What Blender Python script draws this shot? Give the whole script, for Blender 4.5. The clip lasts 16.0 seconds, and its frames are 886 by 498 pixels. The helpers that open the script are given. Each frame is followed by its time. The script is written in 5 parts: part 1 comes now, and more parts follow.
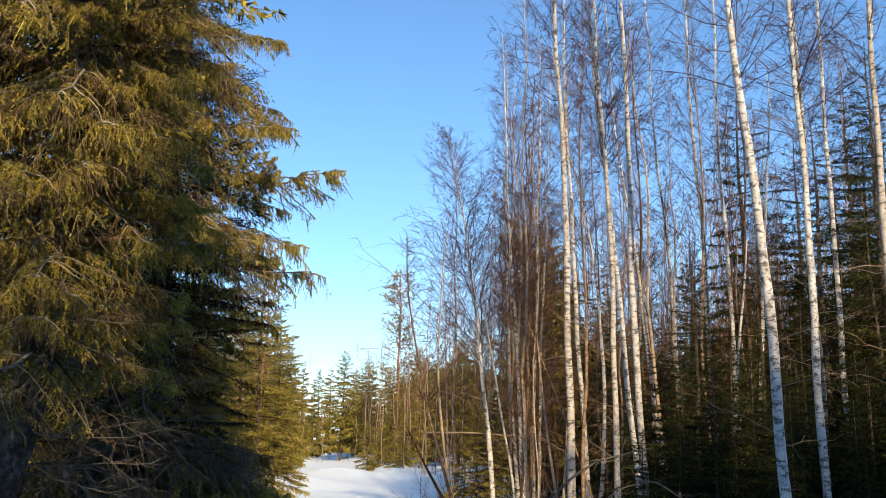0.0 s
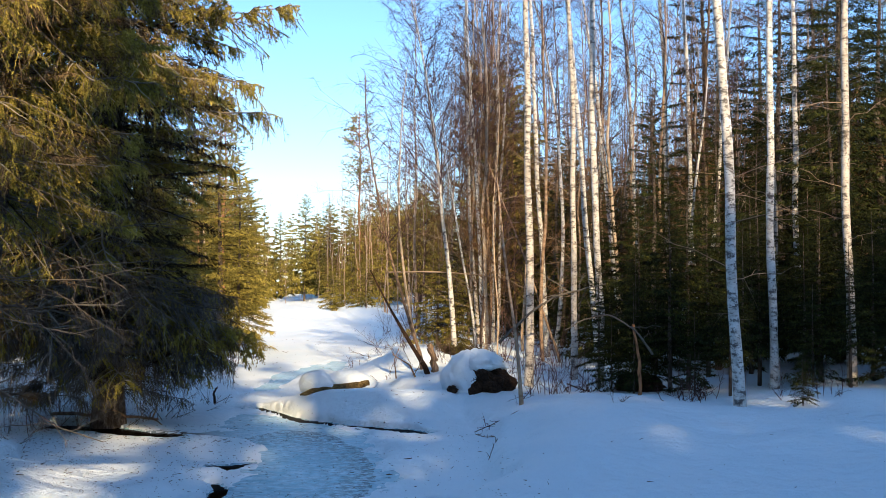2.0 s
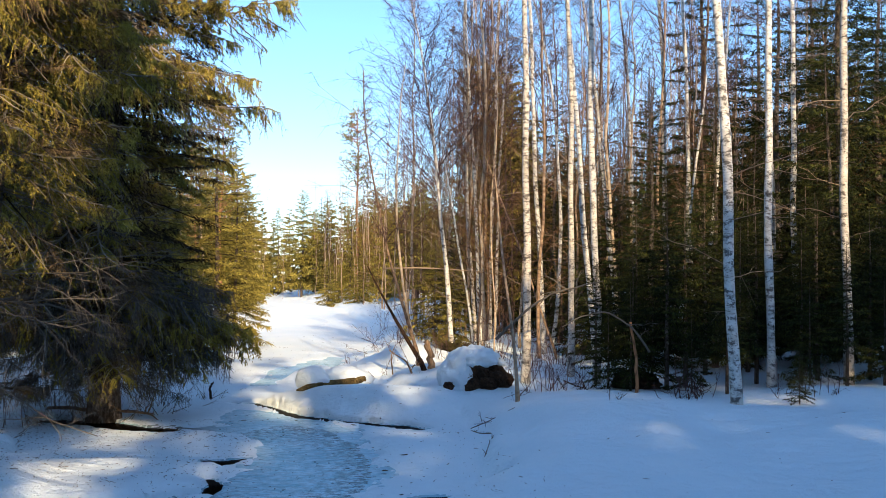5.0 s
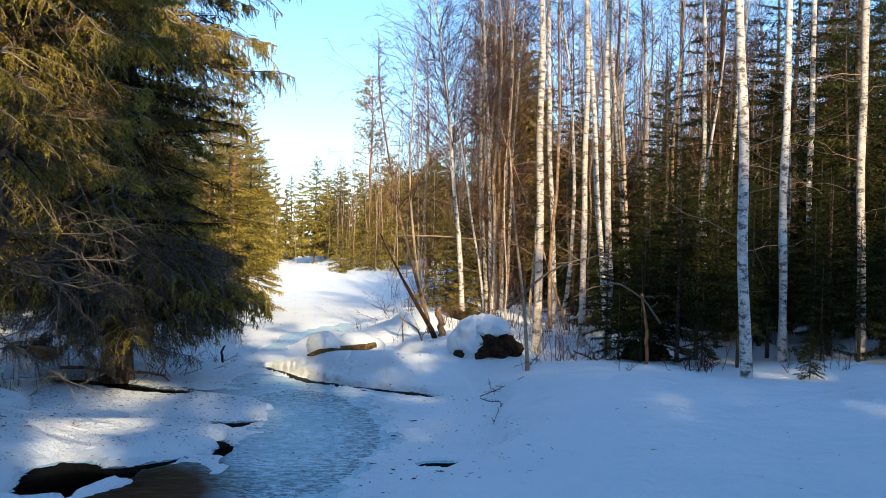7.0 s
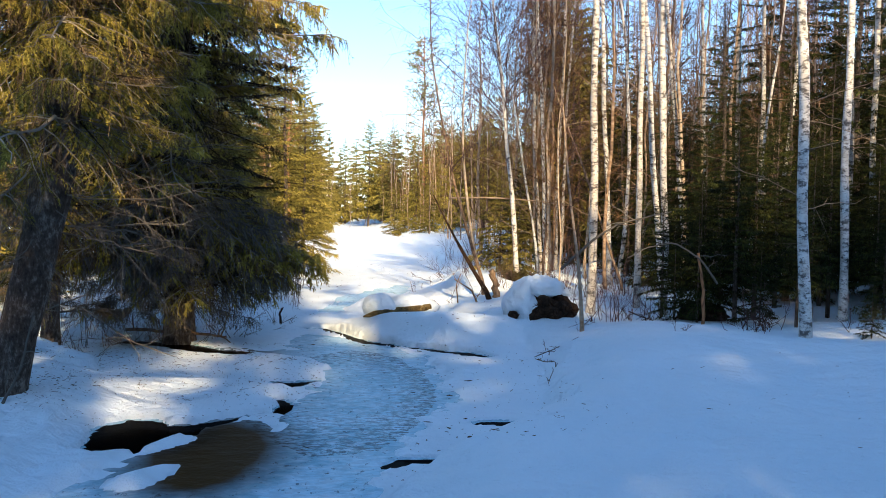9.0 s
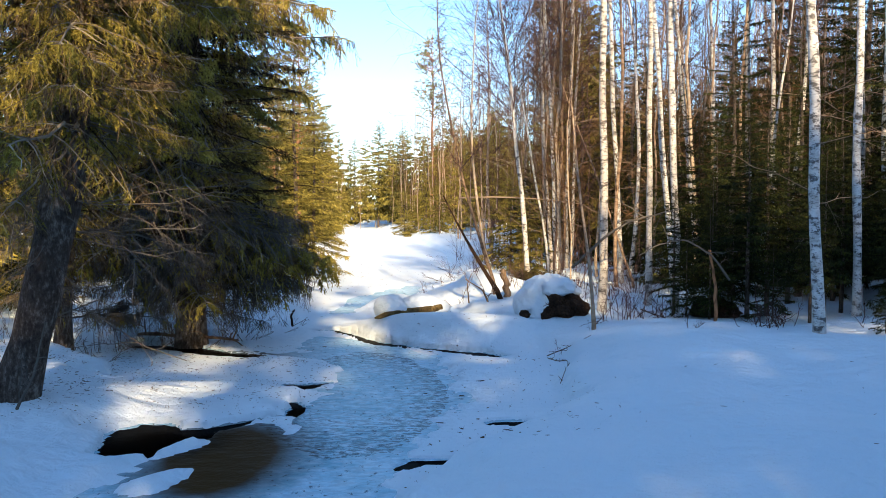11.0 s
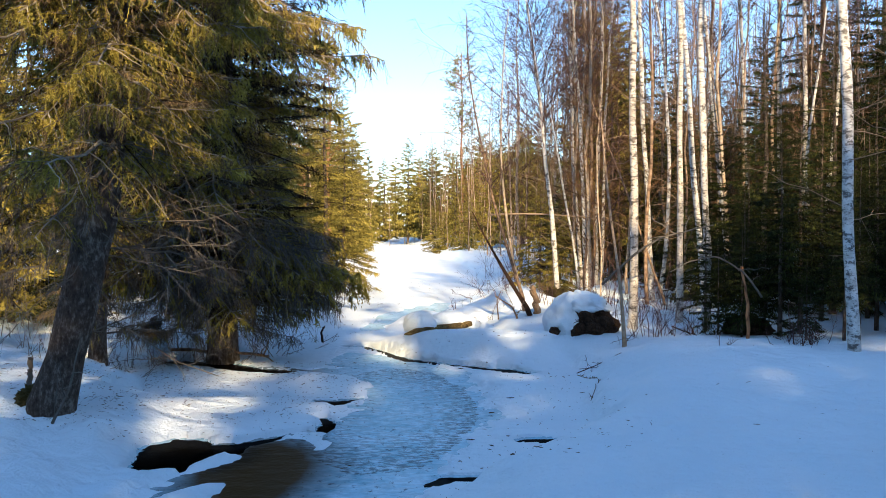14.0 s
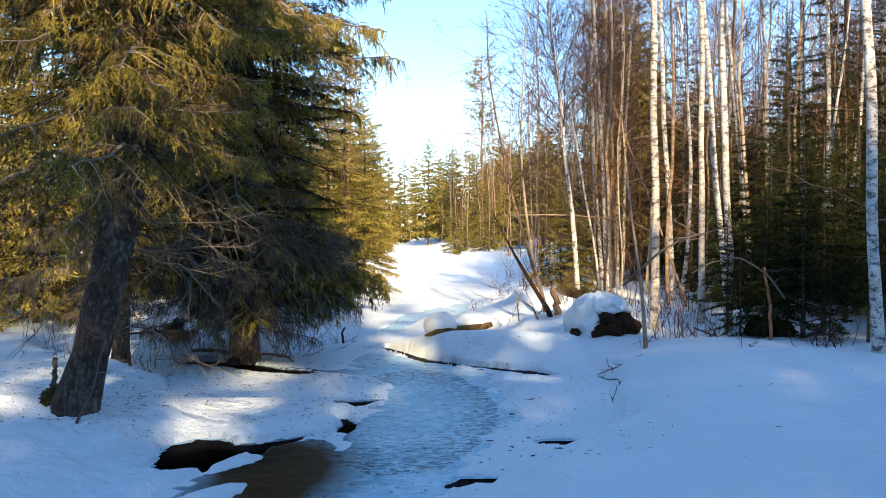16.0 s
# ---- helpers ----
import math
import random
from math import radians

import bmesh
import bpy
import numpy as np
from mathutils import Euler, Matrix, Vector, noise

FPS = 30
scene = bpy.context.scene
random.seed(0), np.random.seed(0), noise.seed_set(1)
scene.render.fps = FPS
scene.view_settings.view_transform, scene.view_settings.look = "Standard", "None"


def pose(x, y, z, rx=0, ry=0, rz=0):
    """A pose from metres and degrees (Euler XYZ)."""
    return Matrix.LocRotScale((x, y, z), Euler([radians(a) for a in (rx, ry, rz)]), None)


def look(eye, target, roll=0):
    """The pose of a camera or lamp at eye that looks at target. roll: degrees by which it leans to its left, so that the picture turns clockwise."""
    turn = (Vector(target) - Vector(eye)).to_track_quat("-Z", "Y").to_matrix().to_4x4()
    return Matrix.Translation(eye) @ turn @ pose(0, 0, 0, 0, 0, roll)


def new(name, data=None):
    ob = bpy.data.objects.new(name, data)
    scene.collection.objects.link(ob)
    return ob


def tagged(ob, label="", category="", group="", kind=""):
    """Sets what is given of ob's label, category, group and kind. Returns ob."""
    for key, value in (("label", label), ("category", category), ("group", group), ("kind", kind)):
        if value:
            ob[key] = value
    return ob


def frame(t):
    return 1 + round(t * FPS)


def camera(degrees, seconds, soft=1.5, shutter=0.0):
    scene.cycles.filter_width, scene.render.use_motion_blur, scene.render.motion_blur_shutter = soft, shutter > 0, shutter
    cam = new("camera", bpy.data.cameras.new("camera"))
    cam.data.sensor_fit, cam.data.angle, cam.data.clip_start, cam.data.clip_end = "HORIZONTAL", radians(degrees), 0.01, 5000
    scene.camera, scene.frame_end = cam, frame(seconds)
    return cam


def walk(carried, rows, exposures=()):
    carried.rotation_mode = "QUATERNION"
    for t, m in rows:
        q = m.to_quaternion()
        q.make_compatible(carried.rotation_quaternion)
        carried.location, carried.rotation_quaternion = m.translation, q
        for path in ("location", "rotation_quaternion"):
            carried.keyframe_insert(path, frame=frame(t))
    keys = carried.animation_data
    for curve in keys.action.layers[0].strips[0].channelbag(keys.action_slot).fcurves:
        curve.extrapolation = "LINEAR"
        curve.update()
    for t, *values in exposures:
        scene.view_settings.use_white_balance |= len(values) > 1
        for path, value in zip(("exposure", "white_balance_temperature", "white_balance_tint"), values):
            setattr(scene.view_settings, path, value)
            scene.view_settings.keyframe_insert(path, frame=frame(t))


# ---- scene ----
cam = camera(51.5, 16.0, soft=0.7)
walk(cam, [
    (0.0, pose(-0.013, -0.028, 2.050, 101.823, -1.021, -5.269)),
    (0.2, pose(-0.012, -0.027, 2.049, 100.000, -0.660, -5.000)),
    (0.5, pose(-0.009, -0.021, 2.046, 96.680, -0.300, -5.020)),
    (0.7, pose(-0.007, -0.010, 2.042, 95.020, -0.450, -5.370)),
    (1.0, pose(-0.005, 0.007, 2.034, 93.877, -0.920, -6.205)),
    (1.5, pose(-0.005, 0.013, 2.021, 92.921, -0.898, -7.034)),
    (2.0, pose(-0.006, 0.017, 2.023, 92.039, -0.180, -7.654)),
    (2.5, pose(-0.012, 0.011, 2.027, 91.311, 0.139, -7.029)),
    (3.0, pose(-0.010, 0.017, 2.026, 91.217, 0.771, -6.839)),
    (3.5, pose(-0.007, 0.014, 2.022, 91.590, 0.904, -7.541)),
    (5.8, pose(0.004, 0.058, 2.010, 91.873, -0.873, -7.704)),
    (6.0, pose(0.004, 0.058, 2.009, 91.574, -0.241, -7.320)),
    (6.5, pose(0.003, 0.056, 2.007, 90.845, -0.631, -7.381)),
    (7.0, pose(0.005, 0.051, 2.005, 89.882, -1.599, -7.052)),
    (7.5, pose(0.003, 0.026, 2.001, 88.573, -1.389, -6.243)),
    (8.0, pose(-0.001, 0.018, 1.999, 88.030, -1.134, -5.122)),
    (8.5, pose(-0.002, 0.010, 1.996, 87.766, -1.082, -4.217)),
    (9.0, pose(0.003, 0.018, 1.997, 87.448, -0.972, -3.707)),
    (9.2, pose(0.008, 0.021, 2.000, 87.246, -0.742, -3.475)),
    (11.5, pose(0.007, 0.035, 1.999, 87.686, -0.093, -3.095)),
    (12.0, pose(0.007, 0.019, 1.999, 88.112, -0.359, -2.717)),
    (12.5, pose(0.004, 0.023, 1.998, 88.329, -0.276, -2.077)),
    (13.0, pose(-0.002, 0.028, 1.998, 88.345, -0.246, -1.867)),
    (13.5, pose(0.003, 0.008, 1.995, 88.499, -0.062, -1.639)),
    (14.0, pose(0.000, 0.009, 1.997, 88.496, -0.061, -1.266)),
    (14.5, pose(-0.005, 0.011, 1.993, 88.427, -0.138, -1.055)),
    (15.0, pose(0.001, -0.003, 1.996, 88.276, 0.112, -0.811)),
    (15.5, pose(-0.002, -0.008, 2.000, 88.355, 0.091, -0.423)),
    (16.0, pose(0.000, -0.000, 2.000, 88.554, -0.000, -0.000)),
], exposures=[(0.0, 0.80, 5000, 2), (0.5, 0.96, 5000, 2), (1.5, 1.17, 5000, 2), (7.0, 1.18, 5000, 2), (9.0, 1.36, 5000, 2), (16.0, 1.45, 5000, 2)])

# ---------- light ----------
SUN_AZ = 6.0      # degrees to the right of straight behind the first view axis
SUN_EL = 26.0
world = bpy.data.worlds.new("sky")
scene.world = world
world.use_nodes = True
wt = world.node_tree
sky = wt.nodes.new("ShaderNodeTexSky")
sky.sky_type = "NISHITA"
sky.sun_disc = False
sky.sun_elevation = radians(SUN_EL)
sky.sun_rotation = radians(180.0 - SUN_AZ)
sky.air_density, sky.dust_density, sky.ozone_density = 1.0, 0.5, 0.8
wt.links.new(sky.outputs[0], wt.nodes["Background"].inputs[0])
wt.nodes["Background"].inputs[1].default_value = 0.100

sun_data = bpy.data.lights.new("sun", "SUN")
sun_data.energy, sun_data.angle, sun_data.color = 4.4, radians(0.8), (1.0, 0.63, 0.29)
sun = new("sun", sun_data)
_a, _e = radians(SUN_AZ), radians(SUN_EL)
sun.matrix_world = look((math.sin(_a) * 60, -math.cos(_a) * 60, math.tan(_e) * 60), (0, 0, 0))


# ---------- materials ----------
def material(name, rough=0.8, spec=0.3):
    m = bpy.data.materials.new(name)
    m.use_nodes = True
    nt = m.node_tree
    b = nt.nodes["Principled BSDF"]
    b.inputs["Roughness"].default_value = rough
    b.inputs["Specular IOR Level"].default_value = spec
    return m, nt, b


def coords(nt, scale=(1, 1, 1), which="Object"):
    tc = nt.nodes.new("ShaderNodeTexCoord")
    mp = nt.nodes.new("ShaderNodeMapping")
    mp.inputs["Scale"].default_value = scale
    nt.links.new(tc.outputs[which], mp.inputs["Vector"])
    return mp.outputs["Vector"]


def noise_tex(nt, vec, scale, detail=4.0, rough=0.55):
    n = nt.nodes.new("ShaderNodeTexNoise")
    n.inputs["Scale"].default_value = scale
    n.inputs["Detail"].default_value = detail
    n.inputs["Roughness"].default_value = rough
    if vec is not None:
        nt.links.new(vec, n.inputs["Vector"])
    return n.outputs["Fac"]


def ramp(nt, fac, stops):
    r = nt.nodes.new("ShaderNodeValToRGB")
    while len(r.color_ramp.elements) < len(stops):
        r.color_ramp.elements.new(0.5)
    for e, (p, c) in zip(r.color_ramp.elements, stops):
        e.position, e.color = p, (*c, 1)
    nt.links.new(fac, r.inputs["Fac"])
    return r.outputs["Color"]


def mix(nt, fac, a, b, mode="MIX"):
    m = nt.nodes.new("ShaderNodeMix")
    m.data_type, m.blend_type = "RGBA", mode
    if isinstance(fac, (int, float)):
        m.inputs["Factor"].default_value = fac
    else:
        nt.links.new(fac, m.inputs["Factor"])
    for sock, v in ((m.inputs["A"], a), (m.inputs["B"], b)):
        if isinstance(v, tuple):
            sock.default_value = (*v, 1)
        else:
            nt.links.new(v, sock)
    return m.outputs["Result"]


def maths(nt, op, a, b=0.5):
    n = nt.nodes.new("ShaderNodeMath")
    n.operation = op
    for sock, v in zip(n.inputs, (a, b)):
        if isinstance(v, (int, float)):
            sock.default_value = v
        else:
            nt.links.new(v, sock)
    return n.outputs[0]


def bump(nt, bsdf, height, strength, distance):
    n = nt.nodes.new("ShaderNodeBump")
    n.inputs["Strength"].default_value, n.inputs["Distance"].default_value = strength, distance
    nt.links.new(height, n.inputs["Height"])
    nt.links.new(n.outputs[0], bsdf.inputs["Normal"])


def island(nt):
    return nt.nodes.new("ShaderNodeNewGeometry").outputs["Random Per Island"]


def obj_random(nt):
    return nt.nodes.new("ShaderNodeObjectInfo").outputs["Random"]


def make_snow():
    m, nt, b = material("snow", 0.55, 0.25)
    v = coords(nt)
    big = noise_tex(nt, v, 0.7, 5)
    col = ramp(nt, big, [(0.3, (0.79, 0.87, 0.92)), (0.7, (0.87, 0.92, 0.95))])
    grit = noise_tex(nt, v, 26.0, 3, 0.7)
    patch = noise_tex(nt, v, 0.9, 3)
    fleck = maths(nt, "MULTIPLY", ramp(nt, grit, [(0.68, (0, 0, 0)), (0.76, (1, 1, 1))]),
                  ramp(nt, patch, [(0.45, (0, 0, 0)), (0.62, (0.55, 0.55, 0.55))]))
    nt.links.new(mix(nt, fleck, col, (0.16, 0.12, 0.08)), b.inputs["Base Color"])
    h1 = noise_tex(nt, v, 9.0, 6, 0.6)
    h2 = noise_tex(nt, v, 60.0, 3, 0.6)
    h0 = noise_tex(nt, coords(nt, (1.0, 2.4, 1.0)), 2.2, 4, 0.55)
    bump(nt, b, maths(nt, "ADD", maths(nt, "MULTIPLY", h0, 1.1), maths(nt, "ADD", h1, maths(nt, "MULTIPLY", h2, 0.3))), 0.9, 0.055)
    b.inputs["Subsurface Weight"].default_value = 0.0
    return m


def make_ice():
    m, nt, b = material("ice", 0.34, 0.2)
    b.inputs["IOR"].default_value = 1.12
    v = coords(nt)
    n1 = noise_tex(nt, v, 1.1, 5, 0.6)
    rip = coords(nt, (6.5, 7.5, 1.0))
    n2 = noise_tex(nt, rip, 1.1, 4, 0.6)
    base = ramp(nt, n1, [(0.30, (0.28, 0.46, 0.56)), (0.48, (0.40, 0.59, 0.68)), (0.66, (0.57, 0.72, 0.80))])
    snowy = ramp(nt, n2, [(0.42, (0, 0, 0)), (0.62, (0.42, 0.42, 0.42))])
    col = mix(nt, snowy, base, (0.82, 0.86, 0.89))
    # dark ripples, thickest in a band along the outer edge of the bend
    ring = nt.nodes.new("ShaderNodeVectorMath")
    ring.operation = "DISTANCE"
    nt.links.new(coords(nt, (1 / 1.15, 1 / 3.1, 1.0)), ring.inputs[0])
    ring.inputs[1].default_value = (-0.4 / 1.15, 10.0 / 3.1, 0.0)
    at = maths(nt, "ADD", ring.outputs["Value"], maths(nt, "MULTIPLY", n1, 0.30))
    band = ramp(nt, at, [(0.55, (0.30, 0.30, 0.30)), (0.98, (0.95, 0.95, 0.95)), (1.18, (1, 1, 1)), (1.40, (0.20, 0.20, 0.20))])
    wave = noise_tex(nt, coords(nt, (4.2, 8.5, 1.0)), 2.2, 5, 0.72)
    dark = ramp(nt, wave, [(0.45, (0, 0, 0)), (0.55, (1, 1, 1))])
    col = mix(nt, maths(nt, "MULTIPLY", dark, band), col, (0.10, 0.13, 0.15))
    pit = ramp(nt, noise_tex(nt, coords(nt, (1.0, 0.6, 1.0)), 16.0, 4, 0.7), [(0.60, (0, 0, 0)), (0.66, (0.85, 0.85, 0.85))])
    col = mix(nt, pit, col, (0.08, 0.11, 0.14))
    # thin brown ice round the open pool
    d = nt.nodes.new("ShaderNodeVectorMath")
    d.operation = "DISTANCE"
    nt.links.new(coords(nt, (1.0, 0.5, 1.0)), d.inputs[0])
    d.inputs[1].default_value = (-1.36, 7.4 * 0.5, 0.0)
    dist = maths(nt, "ADD", d.outputs["Value"], maths(nt, "MULTIPLY", n1, 0.35))
    thin = ramp(nt, dist, [(0.58, (1, 1, 1)), (1.28, (0, 0, 0))])
    col = mix(nt, thin, col, (0.070, 0.041, 0.016))
    for cx, cy, r0, r1, c in ((-1.75, 7.85, 0.15, 0.62, (0.006, 0.004, 0.002)), (-1.85, 12.4, 0.25, 0.85, (0.07, 0.048, 0.028))):
        d = nt.nodes.new("ShaderNodeVectorMath")
        d.operation = "DISTANCE"
        nt.links.new(coords(nt, (1.0, 0.8, 1.0)), d.inputs[0])
        d.inputs[1].default_value = (cx, cy * 0.8, 0.0)
        near = maths(nt, "ADD", d.outputs["Value"], maths(nt, "MULTIPLY", n1, 0.25))
        col = mix(nt, ramp(nt, near, [(r0, (1, 1, 1)), (r1, (0, 0, 0))]), col, c)
    nt.links.new(col, b.inputs["Base Color"])
    bump(nt, b, maths(nt, "ADD", n2, maths(nt, "MULTIPLY", n1, 0.6)), 0.35, 0.03)
    return m


def make_water():
    m, nt, b = material("stream water", 0.15, 0.08)
    b.inputs["IOR"].default_value = 1.04
    v = coords(nt)
    nt.links.new(ramp(nt, noise_tex(nt, v, 1.6, 4), [(0.35, (0.0012, 0.0010, 0.0008)), (0.65, (0.004, 0.003, 0.002))]), b.inputs["Base Color"])
    bump(nt, b, noise_tex(nt, v, 7.0, 2), 0.15, 0.01)
    return m


def make_birch_bark():
    m, nt, b = material("birch bark", 0.65, 0.3)
    rnd = obj_random(nt)
    tc = nt.nodes.new("ShaderNodeTexCoord")
    shift = nt.nodes.new("ShaderNodeVectorMath")
    shift.operation = "ADD"
    comb = nt.nodes.new("ShaderNodeCombineXYZ")
    nt.links.new(maths(nt, "MULTIPLY", rnd, 57.0), comb.inputs[2])
    nt.links.new(tc.outputs["Object"], shift.inputs[0])
    nt.links.new(comb.outputs[0], shift.inputs[1])

    def scaled(s):
        mp = nt.nodes.new("ShaderNodeMapping")
        mp.inputs["Scale"].default_value = s
        nt.links.new(shift.outputs[0], mp.inputs["Vector"])
        return mp.outputs["Vector"]
    white = ramp(nt, noise_tex(nt, scaled((1, 1, 1.6)), 5.0, 6, 0.7), [(0.3, (0.36, 0.33, 0.29)), (0.52, (0.62, 0.60, 0.56)), (0.75, (0.78, 0.77, 0.74))])
    dash = noise_tex(nt, scaled((7.0, 7.0, 13.0)), 1.1, 5, 0.72)
    col = mix(nt, ramp(nt, dash, [(0.52, (0, 0, 0)), (0.60, (0.88, 0.88, 0.88))]), white, (0.05, 0.04, 0.035))
    fleck = noise_tex(nt, scaled((20.0, 20.0, 46.0)), 1.0, 3, 0.7)
    col = mix(nt, ramp(nt, fleck, [(0.55, (0, 0, 0)), (0.64, (0.75, 0.75, 0.75))]), col, (0.10, 0.085, 0.075))
    scar = noise_tex(nt, scaled((2.2, 2.2, 2.6)), 1.5, 3, 0.6)
    col = mix(nt, ramp(nt, scar, [(0.66, (0, 0, 0)), (0.72, (0.9, 0.9, 0.9))]), col, (0.04, 0.032, 0.028))
    grey = ramp(nt, rnd, [(0.0, (0.85, 0.80, 0.74)), (0.55, (1, 1, 1)), (1.0, (0.80, 0.72, 0.62))])
    nt.links.new(mix(nt, 1.0, col, grey, "MULTIPLY"), b.inputs["Base Color"])
    bump(nt, b, maths(nt, "ADD", dash, fleck), 0.6, 0.012)
    return m


# Tan bark of thin birches; the far trunks' warm sunlight is in the tint.
def make_tan_bark():
    m, nt, b = material("sun-warmed tan birch bark", 0.75, 0.15)
    v = coords(nt, (4.0, 4.0, 9.0))
    f = maths(nt, "ADD", maths(nt, "MULTIPLY", noise_tex(nt, v, 1.3, 5, 0.65), 0.7), maths(nt, "MULTIPLY", obj_random(nt), 0.3))
    nt.links.new(ramp(nt, f, [(0.32, (0.06, 0.04, 0.028)), (0.48, (0.24, 0.16, 0.10)), (0.66, (0.45, 0.35, 0.24)), (0.85, (0.62, 0.55, 0.46))]), b.inputs["Base Color"])
    return m


def make_bark(name, c1, c2, c3, scale, zs=0.35):
    m, nt, b = material(name, 0.9, 0.15)
    v = coords(nt, (1, 1, zs))
    vo = nt.nodes.new("ShaderNodeTexVoronoi")
    vo.feature = "DISTANCE_TO_EDGE"
    vo.inputs["Scale"].default_value = scale
    nt.links.new(v, vo.inputs["Vector"])
    n = noise_tex(nt, v, scale * 0.6, 6, 0.65)
    col = ramp(nt, n, [(0.3, c1), (0.55, c2), (0.75, c3)])
    crack = ramp(nt, vo.outputs["Distance"], [(0.0, (0.75, 0.75, 0.75)), (0.09, (0, 0, 0))])
    nt.links.new(mix(nt, crack, col, tuple(x * 0.35 for x in c1)), b.inputs["Base Color"])
    bump(nt, b, maths(nt, "ADD", vo.outputs["Distance"], maths(nt, "MULTIPLY", n, 0.5)), 0.9, 0.03)
    return m


def make_flaky(name, c1, c2, c3):
    """Small scales of bark with lichen patches."""
    m, nt, b = material(name, 0.95, 0.1)
    v = coords(nt, (1, 1, 0.5))
    n1 = noise_tex(nt, v, 28.0, 5, 0.72)
    n2 = noise_tex(nt, v, 5.0, 4, 0.6)
    f = maths(nt, "ADD", maths(nt, "MULTIPLY", n1, 0.65), maths(nt, "MULTIPLY", n2, 0.35))
    nt.links.new(ramp(nt, f, [(0.36, c1), (0.51, c2), (0.66, c3)]), b.inputs["Base Color"])
    bump(nt, b, n1, 1.0, 0.06)
    return m


def make_needles(name, dark, mid, light, clump=2.5):
    m, nt, b = material(name, 0.75, 0.08)
    n = noise_tex(nt, coords(nt), clump, 4, 0.6)
    r = island(nt)
    f = maths(nt, "ADD", maths(nt, "MULTIPLY", n, 0.8), maths(nt, "MULTIPLY", r, 0.3))
    col = ramp(nt, f, [(0.35, dark), (0.55, mid), (0.78, light)])
    nt.links.new(col, b.inputs["Base Color"])
    return m


def make_twig(name, c1, c2, c3):
    m, nt, b = material(name, 0.85, 0.08)
    n = noise_tex(nt, coords(nt), 1.5, 3)
    f = maths(nt, "ADD", maths(nt, "MULTIPLY", n, 0.5), maths(nt, "MULTIPLY", island(nt), 0.5))
    nt.links.new(ramp(nt, f, [(0.2, c1), (0.5, c2), (0.8, c3)]), b.inputs["Base Color"])
    return m


SNOW = make_snow()
ICE = make_ice()
WATER = make_water()
BIRCH = make_birch_bark()
TAN_BIRCH = make_tan_bark()
SPRUCE_BARK = make_flaky("spruce bark", (0.035, 0.026, 0.020), (0.10, 0.077, 0.06), (0.33, 0.28, 0.23))
PINE_BARK = make_bark("pine bark", (0.20, 0.10, 0.05), (0.36, 0.18, 0.08), (0.48, 0.27, 0.13), 9.0)
EARTH = make_bark("root earth", (0.018, 0.011, 0.007), (0.045, 0.025, 0.013), (0.095, 0.052, 0.026), 14.0, 1.0)
DEADWOOD = make_bark("dead wood", (0.16, 0.10, 0.06), (0.28, 0.19, 0.11), (0.38, 0.28, 0.18), 18.0, 0.2)
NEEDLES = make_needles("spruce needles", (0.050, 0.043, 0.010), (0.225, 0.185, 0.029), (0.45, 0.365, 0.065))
# spruce needles of the dim wood; their near-black colour carries the shade
NEEDLES_SHADED = make_needles("shaded spruce needles", (0.005, 0.007, 0.002), (0.016, 0.020, 0.005), (0.080, 0.085, 0.016))
# the same needles where the sun falls; the yellow carries its light
NEEDLES_SUNLIT = make_needles("sunlit needles", (0.045, 0.040, 0.010), (0.19, 0.157, 0.028), (0.36, 0.295, 0.055), 0.8)
# birch twigs of the far wood, with golden sunlight mixed into the brown
BROWN_TWIG = make_twig("sunlit brown twigs", (0.028, 0.017, 0.009), (0.105, 0.060, 0.028), (0.25, 0.148, 0.070))
PINE_NEEDLES = make_needles("pine needles", (0.10, 0.10, 0.036), (0.20, 0.19, 0.068), (0.32, 0.29, 0.11), 0.8)
LICHEN_TWIG = make_twig("lichen twigs", (0.08, 0.066, 0.048), (0.19, 0.16, 0.12), (0.40, 0.35, 0.265))
DRY_TWIG = make_twig("dry hanging twigs", (0.040, 0.028, 0.015), (0.11, 0.077, 0.039), (0.25, 0.18, 0.09))
# twigs inside the crowns, with the deep crown shade put into their colour
SHADE_TWIG = make_twig("shade-dark dead inner twigs", (0.010, 0.009, 0.005), (0.022, 0.018, 0.010), (0.055, 0.043, 0.022))
BIRCH_TWIG = make_twig("birch twigs", (0.024, 0.015, 0.016), (0.070, 0.042, 0.040), (0.16, 0.098, 0.080))
DEAD_TWIG = make_twig("dead branches", (0.10, 0.07, 0.05), (0.21, 0.15, 0.10), (0.36, 0.28, 0.20))
BARE_SPRUCE = make_twig("bare spruce branches", (0.042, 0.037, 0.031), (0.105, 0.092, 0.075), (0.21, 0.185, 0.15))
MOSS = make_needles("moss", (0.018, 0.016, 0.006), (0.05, 0.042, 0.014), (0.10, 0.078, 0.028), 14.0)
LOG = make_bark("mossy log", (0.05, 0.036, 0.016), (0.17, 0.118, 0.04), (0.34, 0.25, 0.09), 30.0, 0.8)
LITTER = make_twig("needle litter", (0.05, 0.035, 0.02), (0.09, 0.065, 0.04), (0.16, 0.12, 0.07))


